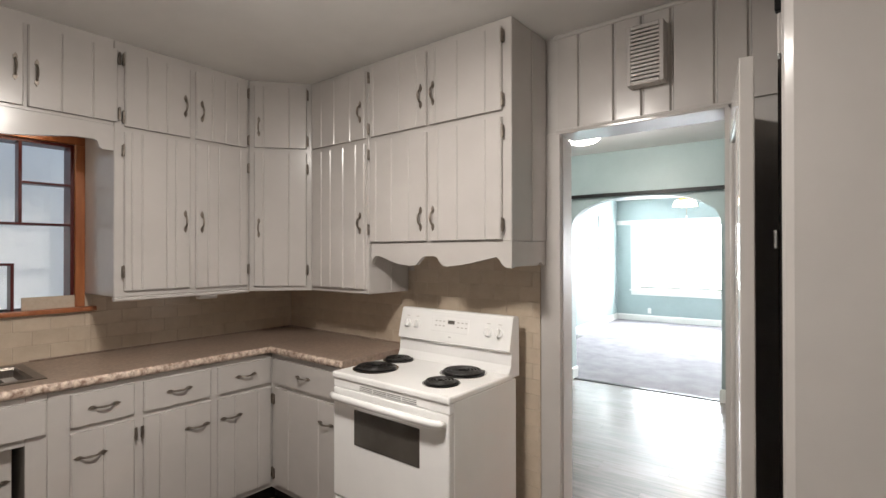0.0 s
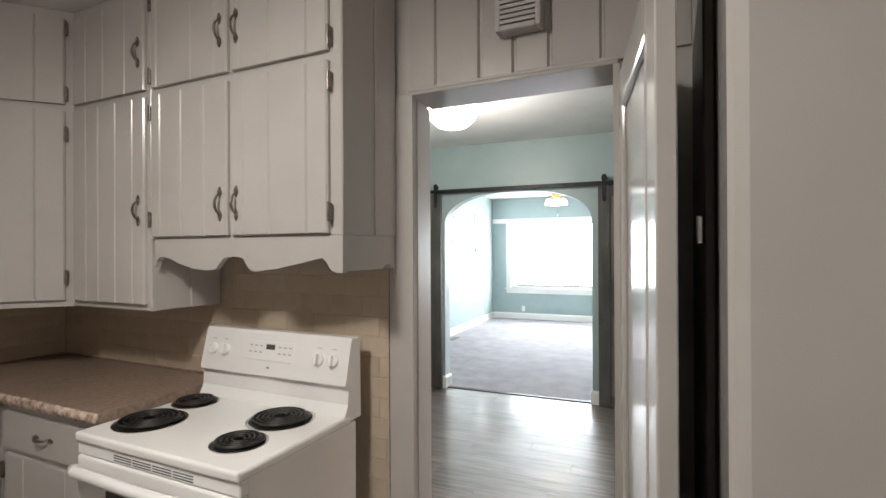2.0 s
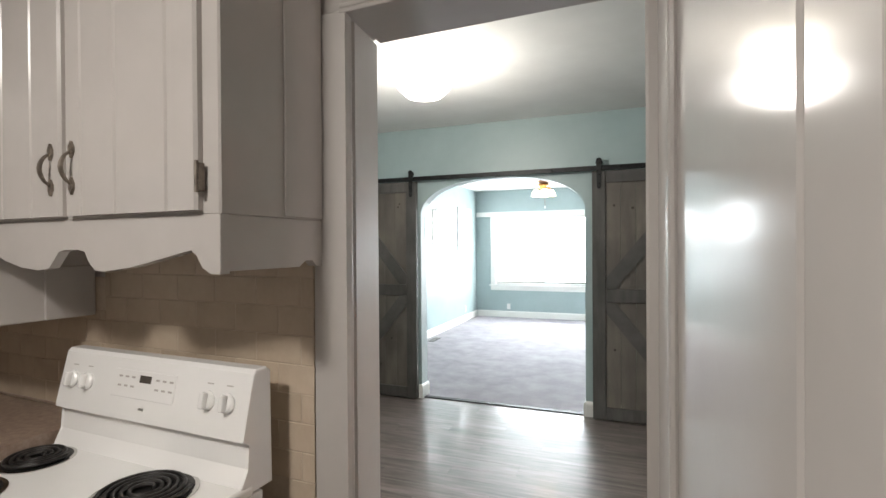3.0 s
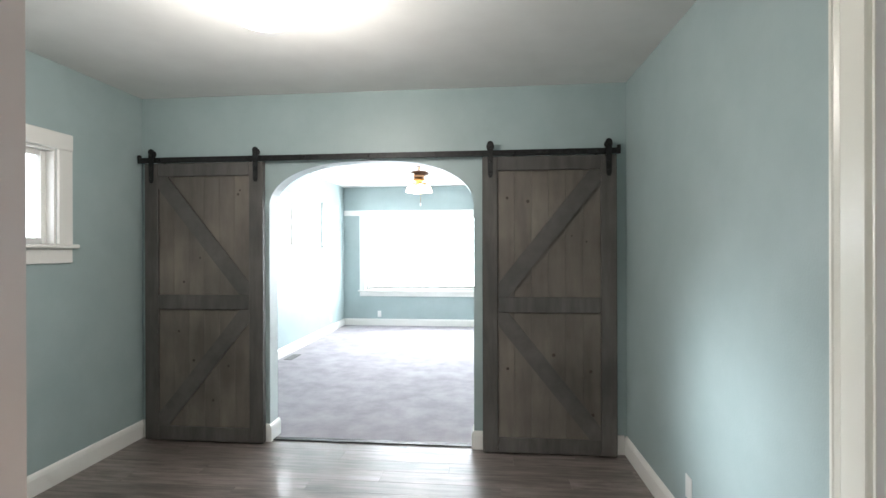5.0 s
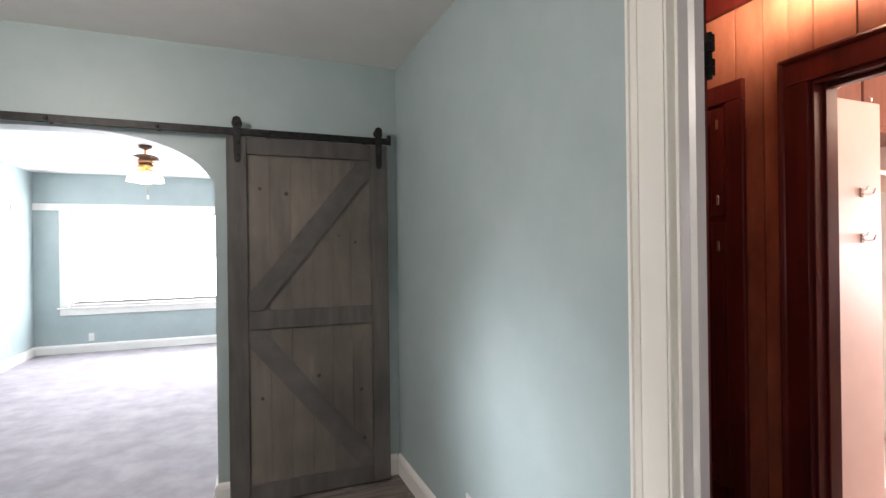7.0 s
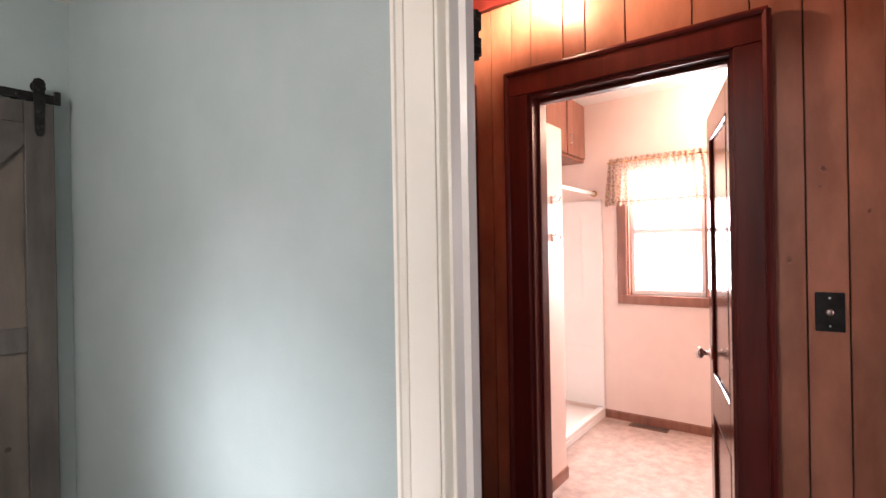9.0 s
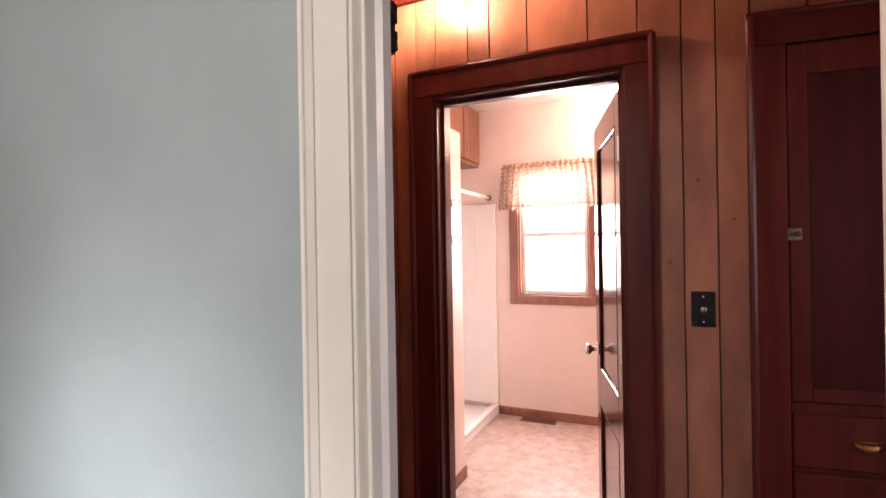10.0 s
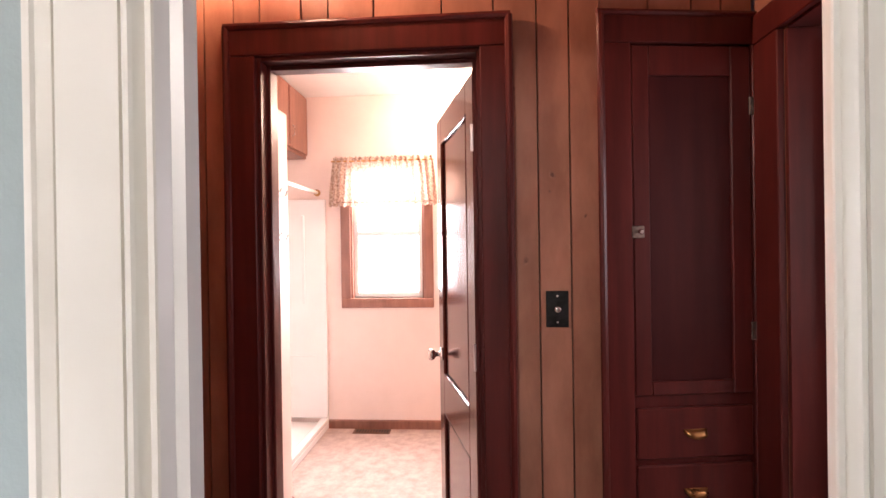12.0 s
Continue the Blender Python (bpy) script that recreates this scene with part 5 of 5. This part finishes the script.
part("knob", lathe([(0.005, F - 0.027), (0.004, F - 0.034), (0.009, F - 0.040), (0.006, F - 0.046)], (0, 0.236, 1.467), 12, "x"), CHROME, l)
for z in (1.15, 1.86):
    part("hinge", boxes(((F - 0.025, -0.112, z - 0.028), (F - 0.018, -0.098, z + 0.028)), bevel=0.001), PEWTER, d)
for z0, z1 in ((0.755, 0.915), (0.565, 0.735), (0.375, 0.545), (0.12, 0.355)):
    w = part("drawer", boxes(((F - 0.020, -0.102, z0), (F - 0.004, 0.246, z1)), bevel=0.004), MAHOGANY, cup)
    zc = z0 + (z1 - z0) * 0.50
    cupm = bmesh.new()
    rows = []
    for j in range(7):
        a = math.pi * j / 6
        rows.append([cupm.verts.new((F - 0.020 - 0.022 * math.sin(b) * math.sin(a) ** 0.6, 0.075 - 0.034 * math.cos(a), zc + 0.012 - 0.026 * (1 - math.cos(b)) * (0.4 + 0.6 * math.sin(a)))) for b in (math.pi / 2 * k / 4 for k in range(5))])
    for p, q in zip(rows, rows[1:]):
        for k in range(4):
            cupm.faces.new((p[k], q[k], q[k + 1], p[k + 1]))
    bmesh.ops.solidify(cupm, geom=cupm.faces[:], thickness=0.002)
    part("cup_pull", cupm, BRASS, w, "brass cup pull", smooth=True)

# second cupboard farther along the panelled wall
cup = thing("linen_cupboard", "dark red stained built-in cupboard with two small stacked doors", "cupboard", "built-in cupboards")
stained_casing(cup, 1.695, 1.775, 2.36, 2.44, 2.075, 2.158, F, False)
part("back", boxes(((F - 0.004, 1.775, 0), (F - 0.001, 2.36, 2.075))), MAHOGANY, cup)
for z0, z1 in ((1.590, 2.060), (0.42, 1.560)):
    d = part("door", boxes(((F - 0.010, 1.848, z0 + 0.068), (F - 0.0045, 2.287, z1 - 0.068))), MAHOGANY, cup)
    parts("stile", (((F - 0.020, 1.780, z0), (F - 0.004, 1.850, z1)), ((F - 0.020, 2.285, z0), (F - 0.004, 2.355, z1))), MAHOGANY, d, HOUSE)
    parts("rail", (((F - 0.020, 1.850, z0), (F - 0.004, 2.285, z0 + 0.07)), ((F - 0.020, 1.850, z1 - 0.07), (F - 0.004, 2.285, z1))), MAHOGANY, d, HOUSE)
    for z in ((z0 + 0.07, z1 - 0.07) if z1 > 2 else (z1 - 0.10,)):
        part("hinge", boxes(((F - 0.024, 1.808, z - 0.022), (F - 0.018, 1.822, z + 0.022)), bevel=0.001), CHROME, d)

# south end of the hall: casing and door
sd = thing("trim_hall_end", "dark red stained casing boards at the end of the hall", "casing", kind="structure")
part("casing", boxes(((2.334, HY0, 0), (2.470, HY0 + 0.022, 2.05)), bevel=0.003), MAHOGANY, sd)
part("casing", boxes(((1.54, HY0, 0), (1.605, HY0 + 0.022, 2.05)), bevel=0.003), MAHOGANY, sd)
part("head", boxes(((1.54, HY0, 2.0505), (2.470, HY0 + 0.024, 2.142)), bevel=0.003), MAHOGANY, sd)
part("lining", boxes(((2.322, HY0 - 0.125, 0), (2.3355, HY0 - 0.001, 2.045)), bevel=0.001), MAHOGANY, sd)
part("lining", boxes(((1.6005, HY0 - 0.125, 2.045), (2.3215, HY0 - 0.001, 2.0595)), bevel=0.001), MAHOGANY, sd)
# leaf width follows where its free edge falls in the camera's view
MH = Matrix.Translation((2.316, HY0 - 0.10, 0)) @ Matrix.Rotation(radians(-108), 4, "Z")
sd = thing("door_closet", "dark red panel door made narrow to fit the camera's view, open into a closet", "door", kind="structure")
parts("stile", (((0, -0.030, 0.012), (0.075, 0, 2.015)), ((0.245, -0.030, 0.012), (0.32, 0, 2.015))), MAHOGANY, sd, MH)
parts("rail", (((0.075, -0.030, 0.012), (0.245, 0, 0.20)), ((0.075, -0.030, 0.80), (0.245, 0, 0.90)), ((0.075, -0.030, 1.92), (0.245, 0, 2.015))), MAHOGANY, sd, MH)
parts("panel", (((0.07, -0.022, 0.19), (0.25, -0.008, 0.81)), ((0.07, -0.022, 0.89), (0.25, -0.008, 1.93))), MAHOGANY, sd, MH, 0.001)
part("door_knob", moved(lathe([(0.022, -0.030), (0.022, -0.036), (0.009, -0.040), (0.009, -0.056), (0.021, -0.066), (0.020, -0.078), (0.008, -0.084)], (0.282, 0, 0.96), 20, "y"), MH), PEWTER, sd, "dark metal knob", smooth=True)

hg = thing("gate_hinge", "black iron hinge on the hall casing", "hinge")
part("leaf", boxes(((1.492, 1.108, 1.868), (1.498, 1.1446, 1.958)), bevel=0.001), IRON, hg)
bm = tube([(1.500, 1.108, 1.855), (1.500, 1.108, 1.965)], 0.007, 10)
for z in (1.872, 1.892, 1.930, 1.950):
    lathe([(0.013, z - 0.008), (0.013, z + 0.008)], (1.500, 1.108, 0), 10, "z", bm)
part("knuckle", bm, IRON, hg)
crown = structure("trim_hall_crown", boxes(((HX - 0.022, BEND, 2.462), (HX + 0.001, HY1, CEIL_H)), bevel=0.003), MAHOGANY, "dark red stained crown board in the hall", "crown")
structure("trim_hall_crown", moved(boxes(((HX - 0.022, -0.12, 2.462), (HX + 0.001, BEND, CEIL_H)), bevel=0.003), TURN), MAHOGANY, "dark red stained crown board above the built-in cupboard", "crown")
lamp = thing("ceiling_light", "small warm ceiling light in the panelled hall", "lamp")
part("base", lathe([(0.07, CEIL_H - 0.001), (0.07, CEIL_H - 0.02)], (2.20, 1.36, 0), 20), BRASS, lamp)
part("shade", lathe([(0.085, CEIL_H - 0.02), (0.08, CEIL_H - 0.035), (0.03, CEIL_H - 0.045)], (2.20, 1.36, 0), 20), SMALL_GLOW, lamp, smooth=True)
# stem and pan are added, unseen, to shade the lower wall from the bulb
part("stem", tube([(2.20, 1.36, CEIL_H - 0.045), (2.20, 1.36, CEIL_H - 0.140)], 0.004, 8), BRASS, lamp)
part("pan", lathe([(0.052, CEIL_H - 0.136), (0.046, CEIL_H - 0.142), (0.008, CEIL_H - 0.146)], (2.20, 1.36, 0), 20), BRASS, lamp, "unseen brass disc added to hold the bulb's light off the lower wall")

# ---- bathroom ----
room_window("window_bath", "brown wood-cased double-hung bathroom window", BX, -1, BW0, BW1, BZ0, BZ1, "y", 0.075, True, RED_BROWN, 0.0, False)
val = thing("curtain_valance", "gathered beige printed fabric valance on a rod above the bathroom window", "curtain")
bm = bmesh.new()
r = random.Random(4)
n, rows = 150, []
for k in range(n + 1):
    s = k / n
    yv = 1.062 + 0.785 * s
    ph = s * 2 * math.pi * 17 + 0.9 * math.sin(s * 19)
    col = []
    for j, z in enumerate((2.146, 2.124, 2.104, 2.015, 1.912, 1.81, 1.762)):
        amp = (0.010, 0.006, 0.010, 0.014, 0.017, 0.019, 0.020)[j]
        col.append(bm.verts.new((BX - 0.062 - amp * math.sin(ph + 0.12 * j) - 0.004 * j / 6, yv + 0.006 * math.sin(ph * 0.5 + j) + (s - 0.5) * 0.012 * j, z + (0.006 * math.sin(ph * 1.3) if j in (0, 6) else 0))))
    rows.append(col)
for p, q in zip(rows, rows[1:]):
    for j in range(6):
        bm.faces.new((p[j], q[j], q[j + 1], p[j + 1]))
part("fabric", bm, FABRIC, val, smooth=True)
bm = tube([(BX - 0.082 - 0.018 * math.sin(k * 0.71), 1.068 + 0.785 * k / 150 * 0.99, 1.790) for k in range(151)], 0.004, 5)
part("band", bm, RED_BROWN, val, "dark stitched band")
part("rod", tube([(BX - 0.062, 1.05, 2.114), (BX - 0.062, 1.865, 2.114)], 0.006, 8), BRASS, val)

shower = thing("shower_stall", "white acrylic shower stall with a low curb", "shower")
part("base", boxes(((3.48, 1.93, 0.0), (BX - 0.002, 2.845, 0.05)), ((3.48, 1.93, 0.05), (BX - 0.002, 1.99, 0.085)), bevel=0.008, segments=2), ACRYLIC, shower)
parts("wall_panel", (((BX - 0.03, 1.93, 0.085), (BX - 0.002, 2.84, 1.825)), ((3.48, 2.81, 0.085), (BX - 0.031, 2.84, 1.825)), ((3.48, 1.93, 0.085), (3.51, 2.809, 1.825))), ACRYLIC, shower, HOUSE, 0.006)
part("ledge", boxes(((BX - 0.034, 2.02, 0.58), (BX - 0.028, 2.80, 0.588)), ((BX - 0.036, 2.10, 1.0), (BX - 0.028, 2.12, 1.70)), bevel=0.002), ACRYLIC, shower)
rod = thing("shower_rod", "white shower curtain rod", "rod")
part("tube", tube([(3.49, 2.0, 1.880), (BX - 0.008, 2.0, 1.880)], 0.014, 12), WHITE_PLASTIC, rod, smooth=True)
part("flange", lathe([(0.028, BX - 0.001), (0.026, BX - 0.010), (0.016, BX - 0.014)], (0, 2.0, 1.880), 16, "x"), BRASS, rod)
cab = thing("bath_cabinet", "brown wooden wall cabinet above the shower", "cabinet")
part("body", boxes(((3.50, 2.085, 2.150), (BX - 0.002, 2.845, CEIL - 0.001)), bevel=0.003), RED_BROWN, cab)
for a, b in ((3.52, 3.90), (3.92, 4.29), (4.31, 4.67)):
    d = part("door", boxes(((a, 2.066, 2.175), (b, 2.084, CEIL - 0.02)), bevel=0.005), RED_BROWN, cab)
    part("handle", tube([(a + 0.04, 2.064, 2.26), (a + 0.04, 2.048, 2.27), (a + 0.04, 2.048, 2.33), (a + 0.04, 2.064, 2.34)], 0.005, 8), CHROME, d)


def coat_hook(x, z):
    h = thing("coat_hook", "chrome double coat hook on the partition", "hook", "coat hooks")
    part("plate", boxes(((x - 0.012, 1.752, z - 0.024), (x + 0.012, 1.7595, z + 0.024)), bevel=0.002), CHROME, h)
    part("prong", tube([(x, 1.752, z - 0.006), (x, 1.725, z - 0.014), (x, 1.705, z - 0.008), (x, 1.698, z + 0.016)], 0.0045, 8), CHROME, h)
    part("prong", tube([(x, 1.752, z + 0.012), (x, 1.735, z + 0.014), (x, 1.728, z + 0.030)], 0.004, 8), CHROME, h)


coat_hook(3.30, 1.715)
coat_hook(3.30, 1.49)
lamp = thing("ceiling_light", "warm round ceiling light in the bathroom", "lamp")
part("base", lathe([(0.11, CEIL - 0.001), (0.11, CEIL - 0.03)], (4.32, 0.80, 0), 24), WHITE_PLASTIC, lamp)
part("shade", lathe([(0.13, CEIL - 0.03), (0.128, CEIL - 0.07), (0.09, CEIL - 0.11), (0.03, CEIL - 0.13)], (4.32, 0.80, 0), 24), SMALL_GLOW, lamp, smooth=True)

# ---- pieces of floors and walls ----
plank_mesh = unit_mesh("plank", (-0.6, -0.0748, -0.012), (0.6, 0.0748, 0.0), PLANK, 0.0008)
floor_planks = tagged(new("floor_dining"), "grey-brown wood plank floor with a soft sheen", "floor", "", "structure")
y = -0.05 + 0.075
row = 0
while y < 3.40:
    x = -2.45 + (row * 0.43) % 1.2 - 0.6
    while x < 1.55 + 0.6:
        a, b = max(x - 0.6, -2.43), min(x + 0.6, 1.53)
        if b - a > 0.02:
            piece("plank", plank_mesh, ((a + b) / 2, y, 0.0), floor_planks, ((b - a - 0.0006) / 1.2, 1, 1))
        x += 1.2
    y += 0.15
    row += 1

# beige wall tiles of the kitchen, in running bond
tile_mesh = unit_mesh("tile", (-0.0755, -0.004, -0.0375), (0.0755, 0.004, 0.0375), TILE, 0.0015)


def tiling(parent, a, b, z0, z1, off, along, face):
    """Rows of tiles between a and b along x ("x") or y ("y") on a wall at face."""
    z, k = z0 + 0.0385, 0
    while z - 0.03 < z1:
        h = min(z + 0.0375, z1) - (z - 0.0375)
        u = a - 0.154 + (0.077 if k % 2 else 0.0) + off
        while u < b:
            lo, hi = max(u, a), min(u + 0.151, b)
            if hi - lo > 0.012 and h > 0.012:
                c = (lo + hi) / 2
                place = (c, face, z - 0.0375 + h / 2) if along == "x" else (face, c, z - 0.0375 + h / 2)
                piece("tile", tile_mesh, place, parent, ((hi - lo) / 0.151, 1, h / 0.075), 0.0 if along == "x" else math.pi / 2)
            u += 0.154
        z += 0.077
        k += 1


BASE = KITCHEN
splash = thing("backsplash", "beige glazed subway tile backsplash in running bond", "backsplash", kind="structure")
part("grout", boxes(((-2.20, -0.0085, 0.95), (-0.94, -0.001, 1.40)), ((-0.94, -0.0085, 0.10), (-0.100, -0.001, 1.60))), GROUT, splash)
part("grout", boxes(((-2.209, -1.60, 0.95), (-2.2015, -0.009, 1.28)), ((-2.209, -2.6, 0.95), (-2.2015, -1.60, 1.19))), GROUT, splash)
tiling(splash, -2.195, -0.94, 0.952, 1.29, 0.0, "x", -0.006)
tiling(splash, -0.94, -0.100, 0.875, 1.57, 0.03, "x", -0.006)
tiling(splash, -0.20, -0.100, 0.105, 0.875, 0.09, "x", -0.006)
tiling(splash, -1.30, -0.012, 0.952, 1.29, 0.0, "y", -2.204)
tiling(splash, -2.30, -1.30, 0.952, 1.185, 0.05, "y", -2.204)

# vertical boards above the kitchen doorway
edges = [-0.012, 0.104, 0.270, 0.392, 0.512, 0.675, 0.792, 0.930]
panel = thing("wall_boards_kitchen", "grey painted grooved boards above the kitchen doorway", "panelling", kind="structure")
for a, b in zip(edges, edges[1:]):
    bm = prism([(a + 0.003, -0.0005), (a + 0.009, -0.013), (b - 0.009, -0.013), (b - 0.003, -0.0005)], HEAD + 0.014, CEIL_K - 0.012)
    part("board", bm, GREY, panel)
part("rail", boxes(((-0.012, -0.016, HEAD + 0.001), (0.80, -0.001, HEAD + 0.014)), bevel=0.003), GREY_WALL, panel)
part("cove", tube([(-0.02, -0.012, CEIL_K - 0.008), (0.94, -0.012, CEIL_K - 0.008)], 0.011, 8), GREY_WALL, panel)
BASE = HOUSE

# knotty boards of the hall wall
for a, b in ((-0.125, -0.03), (-0.03, 0.06), (0.06, 0.19), (0.19, BEND)):
    part("panel_board", moved(prism([(HX + 0.0115, a + 0.0012), (HX + 0.002, a + 0.0028), (HX + 0.002, b - 0.0028), (HX + 0.0115, b - 0.0012)], 0.0, CEIL_H), TURN), PINE, wall_bend)
marks = [BEND, 0.43, 0.53, 0.665, 0.83, 1.05, 1.20, 1.29, 1.43, 1.52, 1.62, 1.74, 1.90, 2.02, 2.20, 2.42, 2.56, 2.70]
for a, b in zip(marks, marks[1:]):
    spans = [(0.0, CEIL_H)] if b <= BO0 or a >= BO1 else [(BOZ + 0.02, CEIL_H)]
    if a < BO0 < b:
        spans = [(BOZ + 0.02, CEIL_H)]
        part("panel_board", prism([(HX + 0.0115, a + 0.002), (HX + 0.002, a + 0.0045), (HX + 0.002, BO0 - 0.02), (HX + 0.0115, BO0 - 0.02)], 0, BOZ + 0.02), PINE, wall_hall)
    if a < BO1 < b:
        spans = [(BOZ + 0.02, CEIL_H)]
        part("panel_board", prism([(HX + 0.0115, BO1 + 0.02), (HX + 0.002, BO1 + 0.02), (HX + 0.002, b - 0.0045), (HX + 0.0115, b - 0.002)], 0, BOZ + 0.02), PINE, wall_hall)
    for z0, z1 in spans:
        part("panel_board", prism([(HX + 0.0115, a + 0.0012), (HX + 0.002, a + 0.0028), (HX + 0.002, b - 0.0028), (HX + 0.0115, b - 0.0012)], z0, z1), PINE, wall_hall)
for yk, zk, r in ((0.572, 1.384, 0.012), (0.487, 1.652, 0.012), (0.495, 1.600, 0.005), (0.602, 1.93, 0.007), (0.385, 1.52, 0.006), (0.455, 2.27, 0.009)):
    for grow, out in ((1.0, 0.0), (0.55, 0.0007)):
        ring = bmesh.new()
        turn = [(r * grow * (1 + 0.22 * math.sin(2 * a + 40 * yk) + 0.10 * math.sin(5 * a + 9 * zk)), a) for a in (2 * math.pi * k / 16 for k in range(16))]
        prism([(yk + 0.8 * q * math.cos(a), zk + 1.25 * q * math.sin(a)) for q, a in turn], HX + 0.0012 - out, HX + 0.004, "x", ring)
        part("knot", ring, PINE_KNOT if grow < 1 else KNOT_RING, wall_hall)
